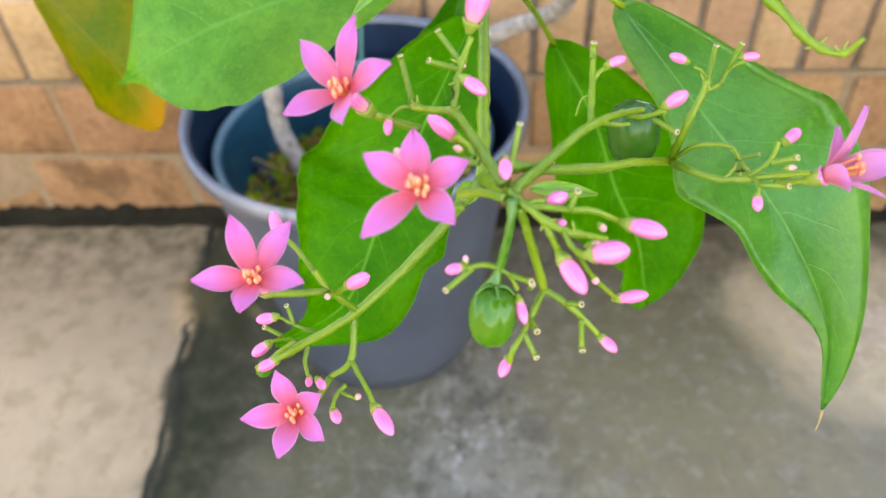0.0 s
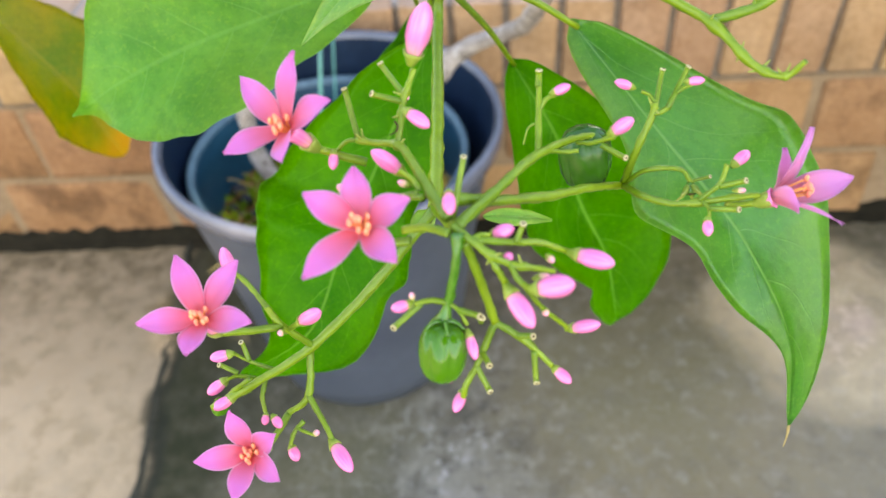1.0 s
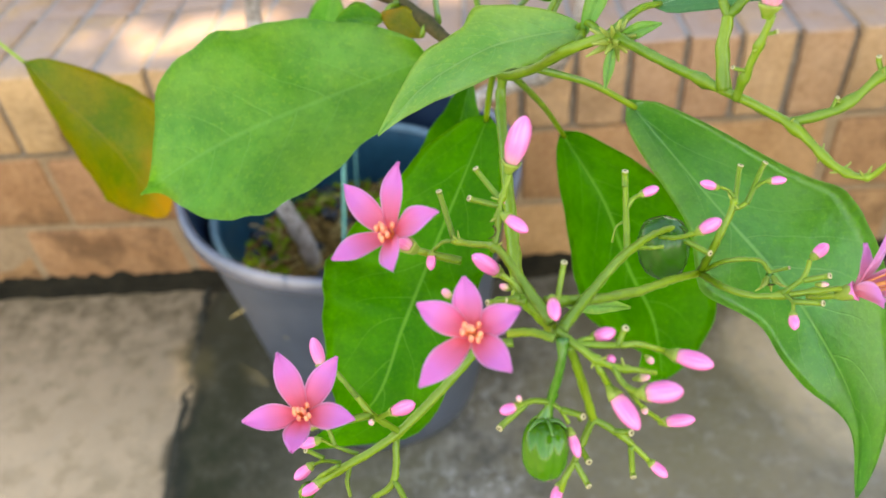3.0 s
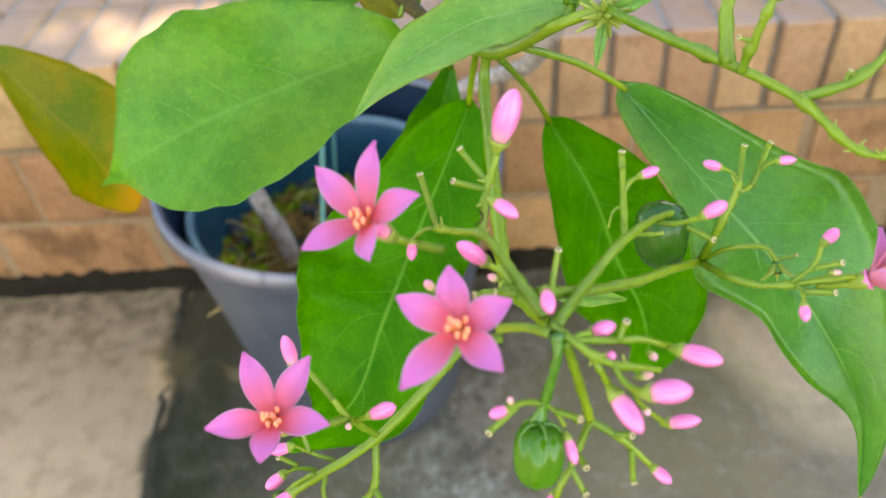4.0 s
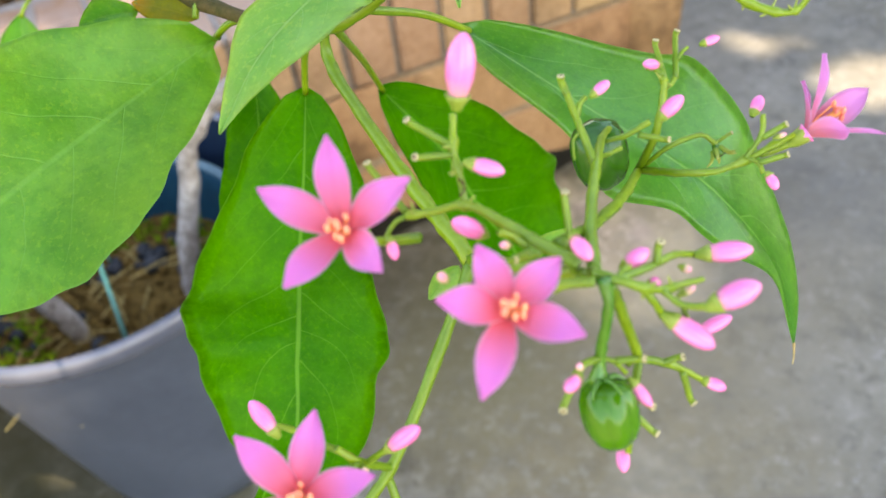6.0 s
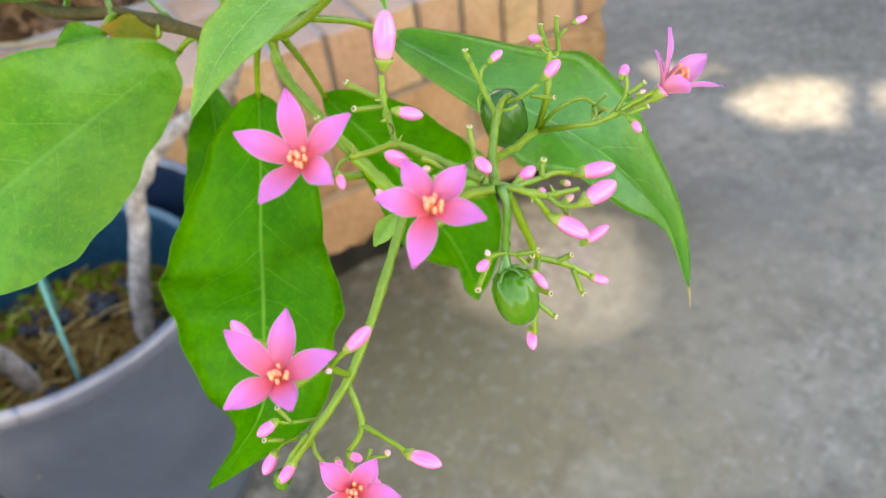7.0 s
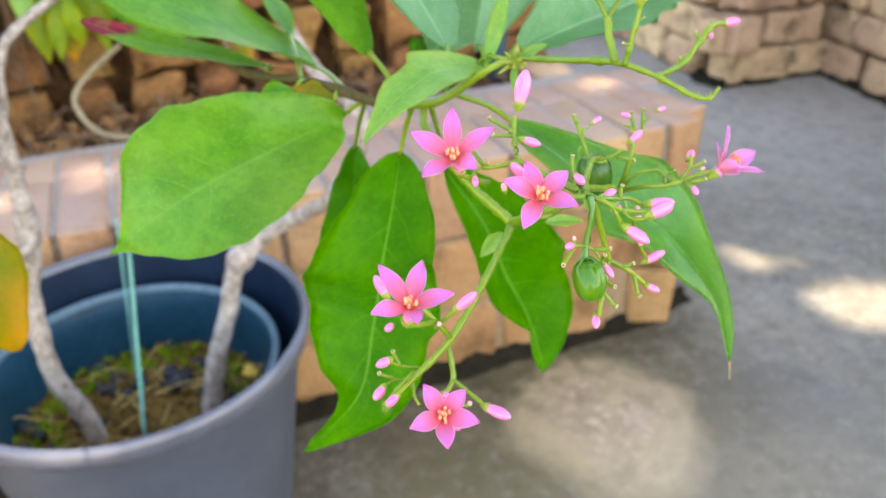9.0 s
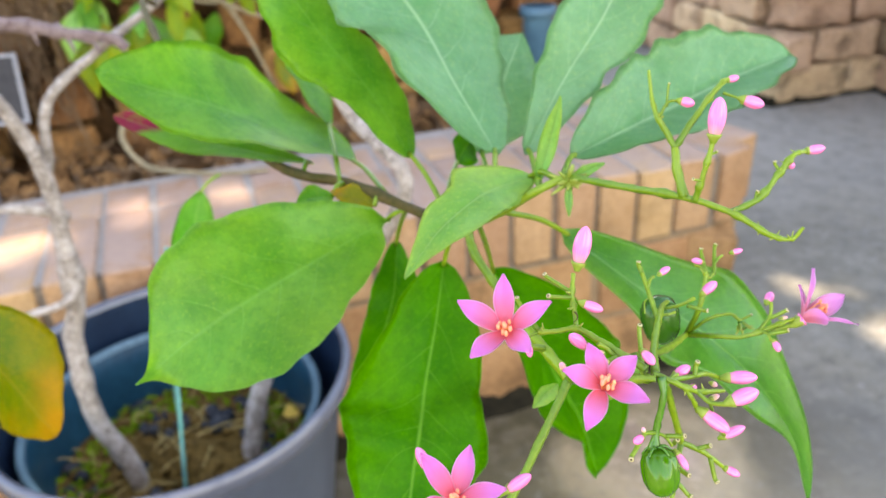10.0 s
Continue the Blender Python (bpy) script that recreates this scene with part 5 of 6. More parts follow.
stub((-0.0024, 0.1034, 0.9438), (-0.0079, 0.1043, 0.9420), 0.00060)
stub((-0.0016, 0.1022, 0.9439), (-0.0046, 0.1038, 0.9428), 0.00060)
# flower stalk to the second flower, and the arm behind
stalk([(0.0027, 0.0952, 0.9420), (-0.0007, 0.0973, 0.9415), (-0.0050, 0.0985, 0.9400)], 0.00090, 0.00080)
bud((-0.0146, 0.1064, 0.9413), (-0.0160, 0.1053, 0.9447), 0.0018, 0.30)
# capsule and low arms
stalk([(0.0041, 0.0952, 0.9420), (0.0037, 0.0930, 0.9380), (0.0024, 0.0923, 0.9305), (0.0009, 0.0903, 0.9254)], 0.00078, 0.00085, STALK_DEEP, swell=((0.0, 0.12, 0.0004), (1.0, 0.12, 0.0006)))
capsule((0.0012, 0.0898, 0.9262), (0.0003, 0.0840, 0.9168), 0.0088, "ribbed green seed capsule on its stalk")
stalk([(0.0017, 0.0917, 0.9292), (-0.0011, 0.0913, 0.9303), (-0.0036, 0.0902, 0.9306)], 0.00060, 0.00050)
bud((-0.0039, 0.0884, 0.9329), (-0.0071, 0.0871, 0.9332), 0.0023, 0.30)
stub((-0.0025, 0.0906, 0.9303), (-0.0070, 0.0877, 0.9280), 0.00060)
bud((-0.0036, 0.0887, 0.9332), (-0.0038, 0.0890, 0.9349), 0.0012, 0.30)
stalk([(0.0052, 0.0950, 0.9402), (0.0072, 0.0943, 0.9333), (0.0100, 0.0926, 0.9225)], 0.00100, 0.00090)
stalk([(0.0100, 0.0926, 0.9225), (0.0133, 0.0916, 0.9205), (0.0161, 0.0906, 0.9185), (0.0199, 0.0887, 0.9148)], 0.00080, 0.00060)
bud((0.0201, 0.0886, 0.9145), (0.0232, 0.0860, 0.9130), 0.0025, 0.30)
stub((0.0137, 0.0914, 0.9202), (0.0163, 0.0903, 0.9212), 0.00060)
stub((0.0168, 0.0899, 0.9177), (0.0171, 0.0868, 0.9128), 0.00060)
stub((0.0075, 0.0921, 0.9235), (0.0077, 0.0915, 0.9250), 0.00060)
stalk([(0.0100, 0.0926, 0.9225), (0.0080, 0.0904, 0.9186), (0.0065, 0.0885, 0.9157), (0.0044, 0.0863, 0.9126), (0.0039, 0.0855, 0.9103)], 0.00080, 0.00060)
bud((0.0041, 0.0875, 0.9100), (0.0022, 0.0839, 0.9079), 0.0026, 0.30)
stub((0.0063, 0.0885, 0.9158), (0.0086, 0.0852, 0.9127), 0.00060)
stub((0.0075, 0.0898, 0.9179), (0.0086, 0.0870, 0.9178), 0.00060)
stalk([(0.0019, 0.0919, 0.9293), (0.0038, 0.0907, 0.9280), (0.0051, 0.0895, 0.9258)], 0.00050, 0.00040)
bud((0.0052, 0.0885, 0.9253), (0.0064, 0.0846, 0.9224), 0.0022, 0.35)
stub((0.0039, 0.0908, 0.9282), (0.0071, 0.0888, 0.9288), 0.00060)
# arms to the far side
stalk([(0.0041, 0.0974, 0.9414), (0.0108, 0.1081, 0.9396), (0.0190, 0.1186, 0.9392), (0.0281, 0.1296, 0.9346), (0.0334, 0.1339, 0.9317)], 0.00120, 0.00070)
stalk([(0.0193, 0.1194, 0.9385), (0.0197, 0.1252, 0.9435), (0.0201, 0.1312, 0.9485)], 0.00080, 0.00060)
stub((0.0199, 0.1291, 0.9470), (0.0201, 0.1314, 0.9488), 0.00065)
bud((0.0217, 0.1247, 0.9484), (0.0252, 0.1248, 0.9499), 0.0022, 0.35)
stalk([(0.0196, 0.1256, 0.9439), (0.0211, 0.1271, 0.9455), (0.0229, 0.1281, 0.9458)], 0.00050, 0.00050)
stalk([(0.0193, 0.1242, 0.9424), (0.0177, 0.1236, 0.9417), (0.0167, 0.1216, 0.9395)], 0.00030, 0.00020)
capsule((0.0301, 0.1349, 0.9330), (0.0318, 0.1328, 0.9186), 0.0114, "plump ribbed green seed capsule with painted-in shade", 0, FRUIT_SHADED)
stalk([(0.0022, 0.1035, 0.9423), (0.0111, 0.1086, 0.9371), (0.0206, 0.1150, 0.9321), (0.0286, 0.1213, 0.9283), (0.0391, 0.1320, 0.9200)], 0.00130, 0.00090)
stalk([(0.0391, 0.1320, 0.9200), (0.0400, 0.1291, 0.9306), (0.0426, 0.1314, 0.9376), (0.0434, 0.1328, 0.9399)], 0.00100, 0.00070, swell=((0.9, 0.06, 0.0003),))
stub((0.0434, 0.1324, 0.9395), (0.0453, 0.1383, 0.9437), 0.00060)
stub((0.0457, 0.1320, 0.9390), (0.0503, 0.1386, 0.9439), 0.00060)
stalk([(0.0430, 0.1314, 0.9383), (0.0446, 0.1317, 0.9386), (0.0464, 0.1328, 0.9394)], 0.00060, 0.00060)
bud((0.0373, 0.1270, 0.9474), (0.0336, 0.1270, 0.9490), 0.0021, 0.30)
stalk([(0.0432, 0.1329, 0.9401), (0.0423, 0.1343, 0.9409), (0.0408, 0.1348, 0.9415)], 0.00050, 0.00040)
bud((0.0468, 0.1281, 0.9476), (0.0502, 0.1274, 0.9482), 0.0020, 0.40)
stalk([(0.0477, 0.1345, 0.9410), (0.0492, 0.1352, 0.9417), (0.0508, 0.1356, 0.9420)], 0.00050, 0.00040)
bud((0.0322, 0.1198, 0.9425), (0.0360, 0.1191, 0.9461), 0.0031, 0.30)
stalk([(0.0278, 0.1281, 0.9345), (0.0307, 0.1258, 0.9362), (0.0343, 0.1245, 0.9384)], 0.00050, 0.00060)
stub((0.0320, 0.1246, 0.9364), (0.0359, 0.1214, 0.9357), 0.00060)
stalk([(0.0210, 0.1208, 0.9385), (0.0248, 0.1230, 0.9363), (0.0274, 0.1231, 0.9364)], 0.00050, 0.00040)
stalk([(0.0391, 0.1320, 0.9200), (0.0424, 0.1276, 0.9274), (0.0486, 0.1269, 0.9279), (0.0503, 0.1248, 0.9271), (0.0507, 0.1233, 0.9254)], 0.00060, 0.00060)
spent_calyx((0.0505, 0.1243, 0.9265), (0.0505, 0.1214, 0.9247))
stub((0.0505, 0.1244, 0.9266), (0.0540, 0.1242, 0.9278), 0.00040)
stalk([(0.0391, 0.1320, 0.9200), (0.0405, 0.1207, 0.9265), (0.0456, 0.1173, 0.9271), (0.0519, 0.1158, 0.9289), (0.0577, 0.1156, 0.9298), (0.0610, 0.1157, 0.9298)], 0.00090, 0.00060, swell=((0.55, 0.04, 0.0003), (0.75, 0.04, 0.0003)))
stalk([(0.0498, 0.1158, 0.9291), (0.0532, 0.1164, 0.9325), (0.0544, 0.1180, 0.9358)], 0.00060, 0.00050)
bud((0.0577, 0.1232, 0.9311), (0.0610, 0.1251, 0.9332), 0.0029, 0.35)
bud((0.0501, 0.1105, 0.9293), (0.0499, 0.1075, 0.9275), 0.0023, 0.20)
stalk([(0.0503, 0.1157, 0.9289), (0.0514, 0.1140, 0.9285), (0.0512, 0.1123, 0.9273)], 0.00050, 0.00040)
stub((0.0514, 0.1140, 0.9285), (0.0560, 0.1123, 0.9295), 0.00060)
stub((0.0532, 0.1160, 0.9322), (0.0571, 0.1151, 0.9340), 0.00060)
bud((0.0557, 0.1156, 0.9314), (0.0578, 0.1148, 0.9320), 0.0013, 0.40)
# low left arm
bud((-0.0472, 0.1098, 0.8944), (-0.0522, 0.1089, 0.8939), 0.0031, 0.40)
bud((-0.0500, 0.1083, 0.8870), (-0.0544, 0.1058, 0.8849), 0.0033, 0.40)
bud((-0.0473, 0.1039, 0.8865), (-0.0524, 0.1018, 0.8849), 0.0031, 0.35)
stalk([(-0.0393, 0.1094, 0.8888), (-0.0445, 0.1106, 0.8904), (-0.0478, 0.1112, 0.8927)], 0.00060, 0.00040)
stalk([(-0.0437, 0.1091, 0.8860), (-0.0474, 0.1088, 0.8874), (-0.0497, 0.1076, 0.8879)], 0.00060, 0.00040)
stalk([(-0.0450, 0.1072, 0.8842), (-0.0467, 0.1059, 0.8844), (-0.0478, 0.1048, 0.8849)], 0.00060, 0.00040)
stub((-0.0445, 0.1106, 0.8904), (-0.0458, 0.1128, 0.8941), 0.00060)
stub((-0.0474, 0.1092, 0.8879), (-0.0510, 0.1098, 0.8902), 0.00060)
stalk([(-0.0417, 0.1087, 0.8855), (-0.0424, 0.1059, 0.8827), (-0.0418, 0.1036, 0.8804)], 0.00070, 0.00050)
bud((-0.0374, 0.0971, 0.8888), (-0.0353, 0.0947, 0.8877), 0.0024, 0.30)
bud((-0.0396, 0.0992, 0.8866), (-0.0397, 0.0968, 0.8856), 0.0020, 0.60)
bud((-0.0352, 0.0960, 0.8788), (-0.0335, 0.0930, 0.8770), 0.0030, 0.30)
stalk([(-0.0319, 0.0991, 0.8835), (-0.0340, 0.0972, 0.8819), (-0.0347, 0.0947, 0.8808)], 0.00060, 0.00050)
bud((-0.0298, 0.0968, 0.8814), (-0.0284, 0.0968, 0.8826), 0.0018, 0.60)
stalk([(-0.0334, 0.0980, 0.8825), (-0.0315, 0.0970, 0.8823), (-0.0297, 0.0968, 0.8814)], 0.00050, 0.00040)
bud((-0.0334, 0.1072, 0.9045), (-0.0344, 0.1061, 0.9049), 0.0017, 0.30)
capsule((-0.0502, 0.1042, 0.8852), (-0.0525, 0.1026, 0.8815), 0.0040, "small unripe seed capsule", 0)
stalk([(-0.0427, 0.1044, 0.8922), (-0.0472, 0.1048, 0.8879), (-0.0500, 0.1042, 0.8852)], 0.00060, 0.00060)
bud((-0.0460, 0.1106, 0.9056), (-0.0488, 0.1089, 0.9051), 0.0026, 0.3)
# upper right flower head
stub((0.0669, 0.1366, 0.9646), (0.0662, 0.1383, 0.9670), 0.00050)
stub((0.0585, 0.1351, 0.9573), (0.0595, 0.1359, 0.9603), 0.00040)
stub((0.0420, 0.1383, 0.9660), (0.0400, 0.1387, 0.9665), 0.00040)
stub((0.0443, 0.1391, 0.9727), (0.0463, 0.1388, 0.9733), 0.00040)
stalk([(0.0260, 0.1840, 0.9520), (0.0330, 0.1620, 0.9560), (0.0400, 0.1430, 0.9595), (0.0515, 0.1355, 0.9555), (0.0580, 0.1265, 0.9515), (0.0630, 0.1240, 0.9505), (0.0655, 0.1230, 0.9540)], 0.00138, 0.00055, swell=((0.28, 0.02, 0.0005), (0.52, 0.02, 0.0005), (0.62, 0.02, 0.0003), (0.72, 0.02, 0.0003), (0.84, 0.02, 0.0003)))
stalk([(0.0402, 0.1422, 0.9596), (0.0399, 0.1463, 0.9666), (0.0410, 0.1497, 0.9715)], 0.00160, 0.00120)
stalk([(0.0410, 0.1497, 0.9715), (0.0396, 0.1524, 0.9754), (0.0382, 0.1549, 0.9789), (0.0384, 0.1588, 0.9827), (0.0391, 0.1630, 0.9904)], 0.00110, 0.00050, swell=((0.5, 0.05, 0.0003), (0.7, 0.05, 0.0002)))
stalk([(0.0410, 0.1497, 0.9715), (0.0470, 0.1515, 0.9778), (0.0517, 0.1515, 0.9837), (0.0570, 0.1531, 0.9873), (0.0586, 0.1529, 0.9879)], 0.00110, 0.00060, swell=((0.5, 0.05, 0.0003), (0.75, 0.05, 0.0003)))
bud((0.0579, 0.1533, 0.9874), (0.0617, 0.1525, 0.9881), 0.0025, 0.25)
bud((0.0399, 0.1493, 0.9856), (0.0434, 0.1465, 0.9848), 0.0033, 0.25)
stalk([(0.0388, 0.1551, 0.9796), (0.0416, 0.1560, 0.9827), (0.0445, 0.1553, 0.9831)], 0.00060, 0.00040)
stub((0.0410, 0.1556, 0.9816), (0.0429, 0.1582, 0.9871), 0.00040)
stalk([(0.0417, 0.1392, 0.9594), (0.0430, 0.1387, 0.9673), (0.0454, 0.1396, 0.9763)], 0.00100, 0.00070, swell=((0.3, 0.06, 0.0003), (0.7, 0.06, 0.0003)))
bud((0.0432, 0.1368, 0.9780), (0.0451, 0.1388, 0.9888), 0.0055, 0.10)
bud((0.0509, 0.1381, 0.9877), (0.0551, 0.1337, 0.9865), 0.0039, 0.20)
stalk([(0.0557, 0.1509, 0.9849), (0.0571, 0.1489, 0.9844), (0.0573, 0.1454, 0.9846)], 0.00050, 0.00040)
stalk([(0.0516, 0.1362, 0.9551), (0.0603, 0.1353, 0.9586), (0.0669, 0.1366, 0.9646), (0.0715, 0.1374, 0.9686), (0.0758, 0.1380, 0.9688)], 0.00110, 0.00070, swell=((0.3, 0.04, 0.0004), (0.5, 0.04, 0.0004), (0.65, 0.05, 0.0005), (0.85, 0.03, 0.0003)))
bud((0.0764, 0.1388, 0.9684), (0.0814, 0.1365, 0.9694), 0.0033, 0.20)
bud((0.0701, 0.1378, 0.9653), (0.0718, 0.1365, 0.9660), 0.0024, 0.25)
# withered threads left at the nodes
stalk([(-0.0065, 0.1173, 0.9489), (-0.0060, 0.1165, 0.9481), (-0.0066, 0.1159, 0.9474), (-0.0075, 0.1157, 0.9471)], 0.00022, 0.0001, SCAR, "withered_thread", 5)

r = random.Random(11)
for k in range(34):
    c = Vector((0.0265, 0.1835, 0.9505))
    d = Vector((r.gauss(0, 1), r.gauss(-0.4, 0.8), r.gauss(0.2, 1))).normalized()
    b = c + d * r.uniform(0.0035, 0.0080)
    stalk([c, c.lerp(b, 0.5), b], 0.0013, 0.0003, CALYX, "bract", 6)
for b, t, w in (((0.027, 0.183, 0.951), (0.036, 0.178, 0.957), 0.0030), ((0.026, 0.183, 0.949), (0.024, 0.178, 0.9405), 0.0022)):
    leaf(b, t, (0, 0, 0.001), (-0.2, -0.8, 0.5), w, LEAF_YOUNG, None, "tiny unfolding leaf", seed=21)


# ---- plants of the bed ----
vine = tagged(part("dry_vine", tube([(-0.13, 1.72, 0.60), (-0.20, 1.66, 0.56), (-0.235, 1.62, 0.52), (-0.20, 1.55, 0.475), (-0.12, 1.48, 0.472), (-0.04, 1.44, 0.472), (0.03, 1.42, 0.474)], 0.0068, 0.0035, 10, 8, 0.25), VINE), "pale dry vine trailing over the coping", "vine")
bed_plant = thing("bed_shrub", "yellow-green leafy plant growing in the bed", "plant")
part("stem", tube([(-0.1, 2.10, 0.0), (-0.12, 2.08, 0.62), (-0.10, 2.03, 0.90)], 0.010, 0.004, 8, 5), TWIG, bed_plant)
r = random.Random(5)
for k in range(150):
    b = Vector((r.uniform(-0.50, 0.40), r.uniform(1.86, 2.20), r.uniform(0.80, 1.25)))
    t = b + Vector((r.uniform(-0.07, 0.07), r.uniform(-0.08, 0.02), -r.uniform(0.06, 0.13)))
    part("leaf", blade(b, t, (0, -0.01, 0.01), (r.uniform(-0.5, 0.5), -0.7, 0.6), r.uniform(0.035, 0.065), seed=k), (LEAF_SUNNY, LEAF_BROAD, LEAF_AGED, LEAF_SUNNY, LEAF_YOUNG)[k % 5], bed_plant)
for x, y, z, w, m in ((-0.275, 1.70, 0.735, 0.05, LEAF_SUNNY), (-0.225, 1.69, 0.735, 0.075, LEAF_AGED), (-0.16, 1.72, 0.74, 0.05, LEAF_SUNNY)):
    part("leaf", blade((x, y, z), (x + 0.01, y - 0.02, z - 0.15), (0, -0.01, 0.01), (0.1, -0.8, 0.5), w, seed=int(x * -999)), m, bed_plant)
    part("twig", tube([(x, y, z), (x + 0.03, y + 0.14, z + 0.10), (-0.1, 2.04, 0.86)], 0.0025, 0.004, 6, 5, 0.2), TWIG, bed_plant)
for k in range(46):
    b = Vector((r.uniform(-0.27, 0.16), r.uniform(1.64, 1.78), r.uniform(0.70, 0.98)))
    t = b + Vector((r.uniform(-0.05, 0.05), r.uniform(-0.04, 0.0), -r.uniform(0.06, 0.12)))
    part("leaf", blade(b, t, (0, -0.01, 0.008), (r.uniform(-0.5, 0.5), -0.75, 0.5), r.uniform(0.030, 0.055), seed=k + 300), (LEAF_SUNNY, LEAF_YOUNG, LEAF_SUNNY, LEAF_BROAD, LEAF_SUNNY)[k % 5], bed_plant)
part("leaf", blade((0.115, 1.73, 0.62), (0.14, 1.70, 0.53), (0, -0.01, 0.005), (0.2, -0.8, 0.4), 0.045, seed=77), LEAF_AGED, bed_plant)
for a, m, b in (((0.0, 1.70, 0.78), (0.05, 1.70, 0.69), (0.10, 1.71, 0.55)), ((-0.07, 1.72, 0.80), (0.05, 1.69, 0.73), (0.17, 1.70, 0.68)), ((-0.20, 1.74, 0.84), (-0.05, 1.70, 0.76), (0.10, 1.72, 0.74))):
    part("twig", tube([a, m, b], 0.0055, 0.0035, 8, 6, 0.3), VINE, bed_plant)
for x0, z0, x1, z1 in ((-0.1, 0.80, -0.38, 1.08), (-0.1, 0.76, 0.16, 1.12), (-0.11, 0.85, -0.02, 1.18)):
    part("twig", tube([(x0, 2.06, z0), ((x0 + x1) / 2 + 0.02, 1.99, (z0 + z1) / 2), (x1, 1.94, z1)], 0.006, 0.003, 8, 6, 0.3), BARK, bed_plant)

blue_pot = thing("plant_pot", "small blue-grey plastic pot standing in the bed", "pot")
part("pot_wall", lathe([(0.0, 0.42), (0.030, 0.42), (0.037, 0.64), (0.040, 0.65), (0.034, 0.65), (0.028, 0.44), (0.0, 0.44)], 24, None, (0.745, 1.70, 0.0)), BLUE_POT, blue_pot)
part("pot_rim", lathe([(0.037, 0.64), (0.044, 0.641), (0.045, 0.662), (0.036, 0.663)], 24, None, (0.745, 1.70, 0.0)), BLUE_POT, blue_pot)

# ---- bricks ----
def rough_brick(w, d, h, seed, rough=0.004):
    """One brick with worn arrises; w along x, d along y, h along z, centred."""
    bm = slab(-w / 2, w / 2, -d / 2, d / 2, -h / 2, h / 2, min(w, d, h) * 0.09)
    for v in bm.verts:
        v.co += Vector([rough * noise.noise(v.co * 22 + Vector((seed * 3.1, k * 7.7, seed))) for k in range(3)])
    return mesh_of("brick", bm, BRICK)


def lay(me, parent, x, y, z, turn=0.0, tilt=0.0):
    ob = new("brick", me)
    ob.parent = parent
    ob.matrix_local = pose(x, y, z, tilt, 0, turn)
    return ob


front_kinds = [rough_brick(0.0775, 0.225, 0.150, k, 0.003) for k in range(5)]
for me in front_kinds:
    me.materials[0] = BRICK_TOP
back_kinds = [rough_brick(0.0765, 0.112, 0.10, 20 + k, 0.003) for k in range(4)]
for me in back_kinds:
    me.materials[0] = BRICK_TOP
PITCH = 0.0872
for k in range(-28, 5):
    x = 0.4665 + PITCH * k
    lay(front_kinds[k % 5], planter, x, PLANTER_FRONT + 0.1125 + rng.uniform(-0.002, 0.002), 0.392 + rng.uniform(-0.002, 0.002), rng.uniform(-0.6, 0.6), rng.uniform(-0.4, 0.4))
    lay(back_kinds[k % 4], planter, x + rng.uniform(-0.004, 0.004), 1.41, 0.417, rng.uniform(-1, 1))
# the worn end of the coping, splayed round the corner
for x, y, a, n in ((0.893, 1.243, 12, 0), (0.938, 1.292, 22, 2)):
    lay(front_kinds[n], planter, x, y, 0.391, a)
lay(back_kinds[1], planter, 0.90, 1.44, 0.416, 8)
lay(back_kinds[2], planter, 0.985, 1.44, 0.416, 12)

low_kinds = [[rough_brick(w, 0.10, h, 40 + k, 0.009) for k, w in enumerate((0.245, 0.29, 0.22, 0.265))] for h in (0.148, 0.142)]
for c, z in enumerate((0.234, 0.078)):
    x, k = 0.862 - (0.11 if c else 0.0), 0
    while x > -2.4:
        me = low_kinds[c][k % 4]
        w = me.vertices and max(v.co.x for v in me.vertices) * 2
        lay(me, planter, x - w / 2, PLANTER_FRONT + 0.052 + rng.uniform(-0.005, 0.005), z + rng.uniform(-0.003, 0.003), rng.uniform(-0.8, 0.8))
        x -= w + 0.006
        k += 1
    for k, (x, y, a) in enumerate(((0.905, 1.20, 62), (0.955, 1.40, 75))):
        lay(low_kinds[c][k], planter, x, y, z, a)

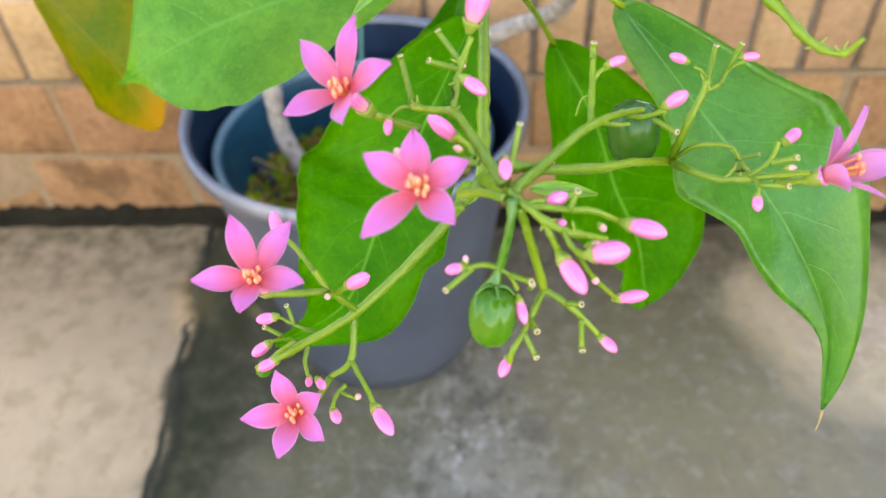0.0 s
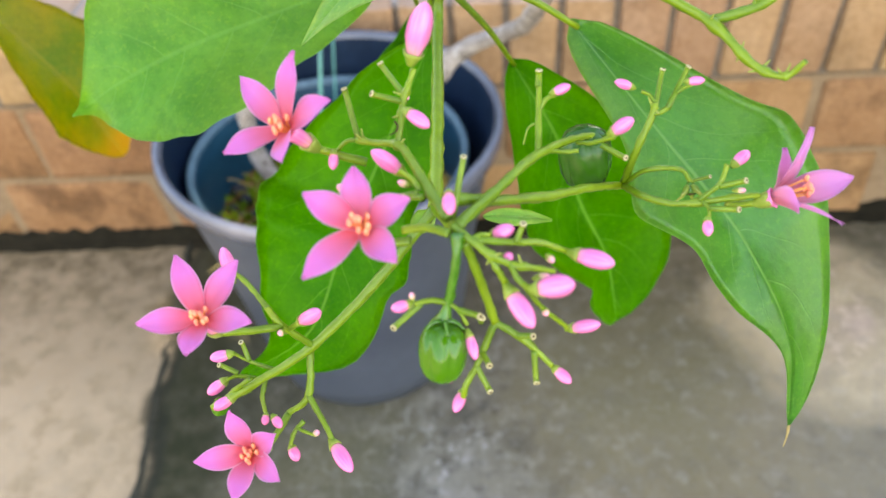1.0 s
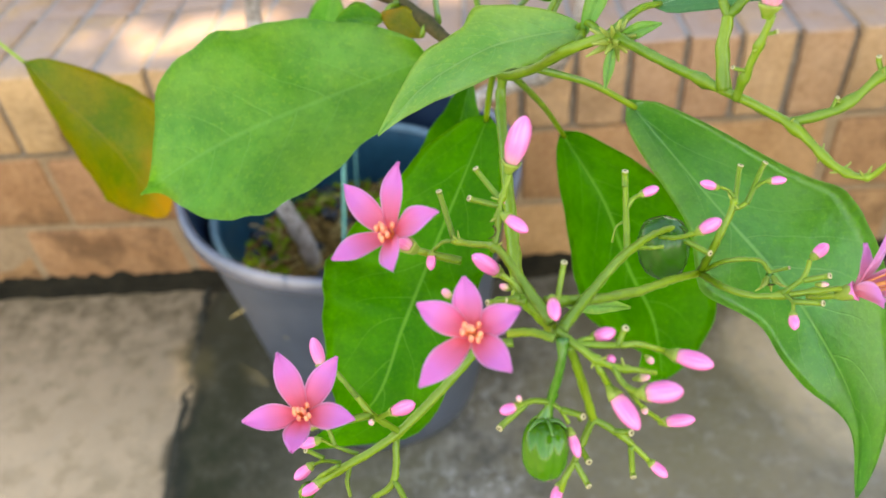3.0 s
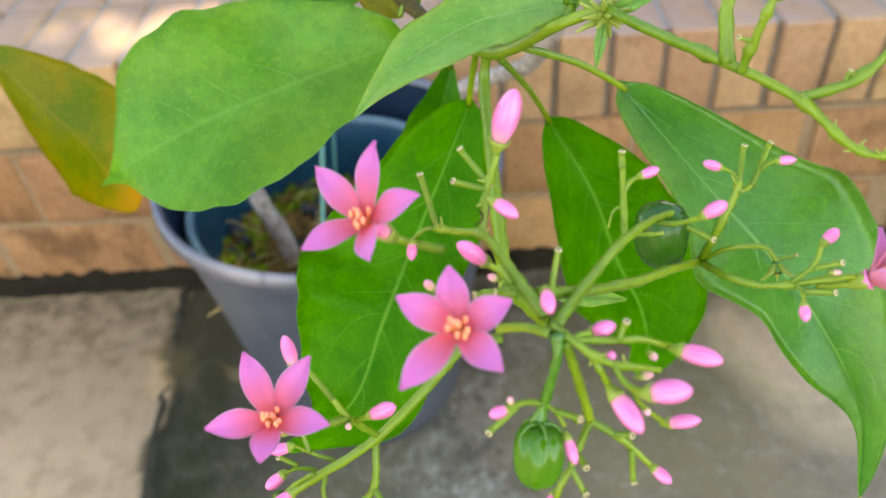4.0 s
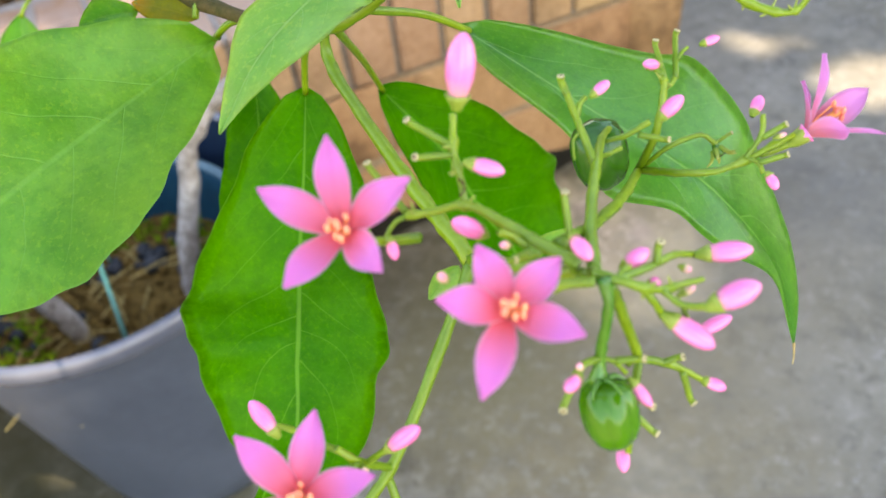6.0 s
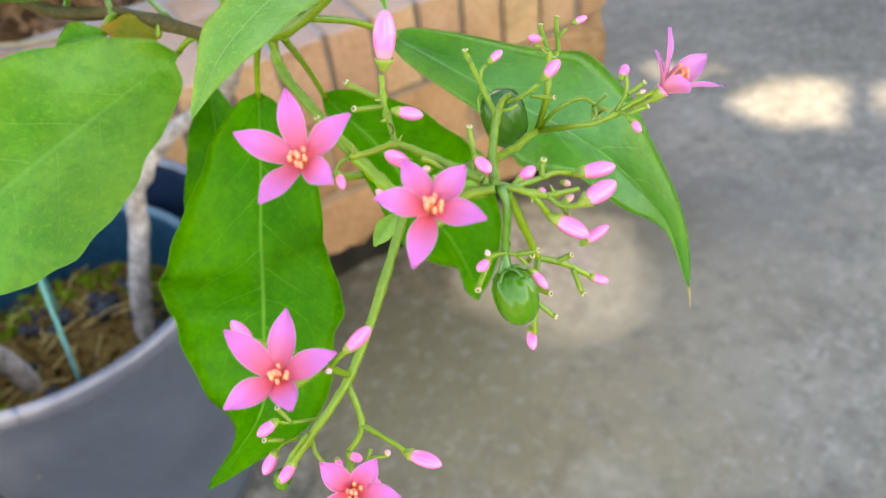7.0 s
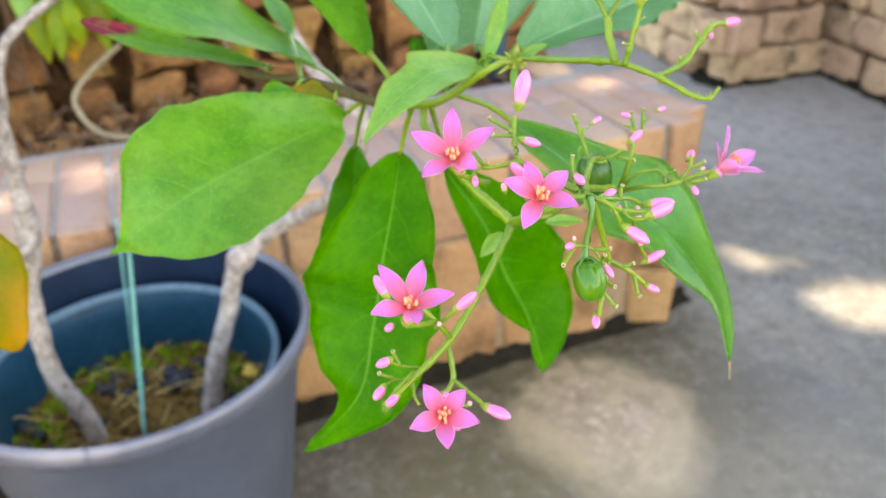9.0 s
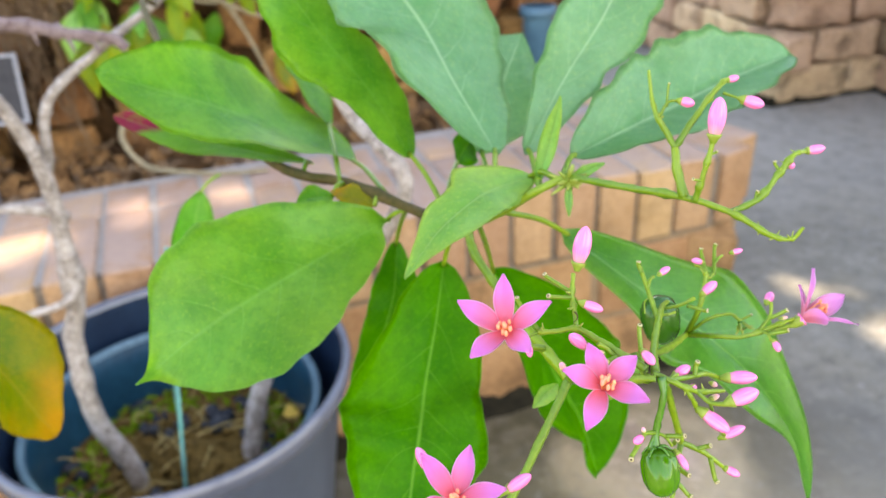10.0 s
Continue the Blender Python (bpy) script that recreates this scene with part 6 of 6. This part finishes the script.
def rough_stone(w, d, h, seed, amp, mat):
    """A weathered block with a lumpy face and rounded, chipped arrises."""
    bm = slab(-w / 2, w / 2, -d / 2, d / 2, -h / 2, h / 2, min(w, d, h) * 0.10)
    bmesh.ops.subdivide_edges(bm, edges=[e for e in bm.edges if e.calc_length() > 0.03], cuts=3, use_grid_fill=True)
    for v in bm.verts:
        for f, a in ((13, 1.0), (38, 0.45)):
            v.co += Vector([amp * a * noise.noise(v.co * f + Vector((seed * 3.1, k * 7.7, seed))) for k in range(3)])
    return mesh_of("brick", bm, mat)


wall_kinds = [rough_stone(w, 0.13, 0.135, 60 + k, 0.022, BRICK_FAR) for k, w in enumerate((0.28, 0.22, 0.32, 0.25))]
bed_kinds = [rough_stone(w, 0.10, 0.104, 80 + k, 0.022, BRICK_BED) for k, w in enumerate((0.085, 0.15, 0.075, 0.11))]


def face(parent, a, b, z0, z1, inset=0.02, seed=0, kinds=None, course=0.149, gap=0.014):
    """Rough bricks in courses along the wall line from a to b (the open side lies to the right of the way)."""
    a, b = Vector((*a, 0)), Vector((*b, 0))
    way, long = (b - a).normalized(), (b - a).length
    out = Vector((way.y, -way.x, 0))
    turn = math.degrees(math.atan2(way.y, way.x))
    kinds = kinds or wall_kinds
    z, row = z0, 0
    while z < z1:
        s, k = -0.12 * (row % 2), row + seed
        while s < long:
            me = kinds[k % 4]
            w = max(v.co.x for v in me.vertices) * 2
            mid = s + w / 2
            if -0.05 < mid < long + 0.02:
                p = a + way * mid - out * (0.04 - inset) + out * rng.uniform(-0.008, 0.012)
                lay(me, parent, p.x, p.y, z + course * 0.46, turn + rng.uniform(-2, 2), rng.uniform(-2, 2))
            s += w + gap * rng.uniform(0.4, 1.5)
            k += 1
        z += course
        row += 1


face(far_wall, (2.30, 4.0), (2.14, 2.43), 0, 0.75, seed=1)
face(far_wall, (2.14, 2.43), (2.70, 2.43), 0, 0.9, seed=2)
face(far_wall, (2.70, 2.43), (2.45, 1.0), 0, 0.75, seed=3)
face(bed_wall, (-1.2, 1.83), (0.88, 1.83), 0.40, 0.80, 0.05, 4, bed_kinds, 0.118, 0.018)
face(side_wall, (0.90, 1.55), (0.90, 1.83), 0.0, 0.32, seed=5)
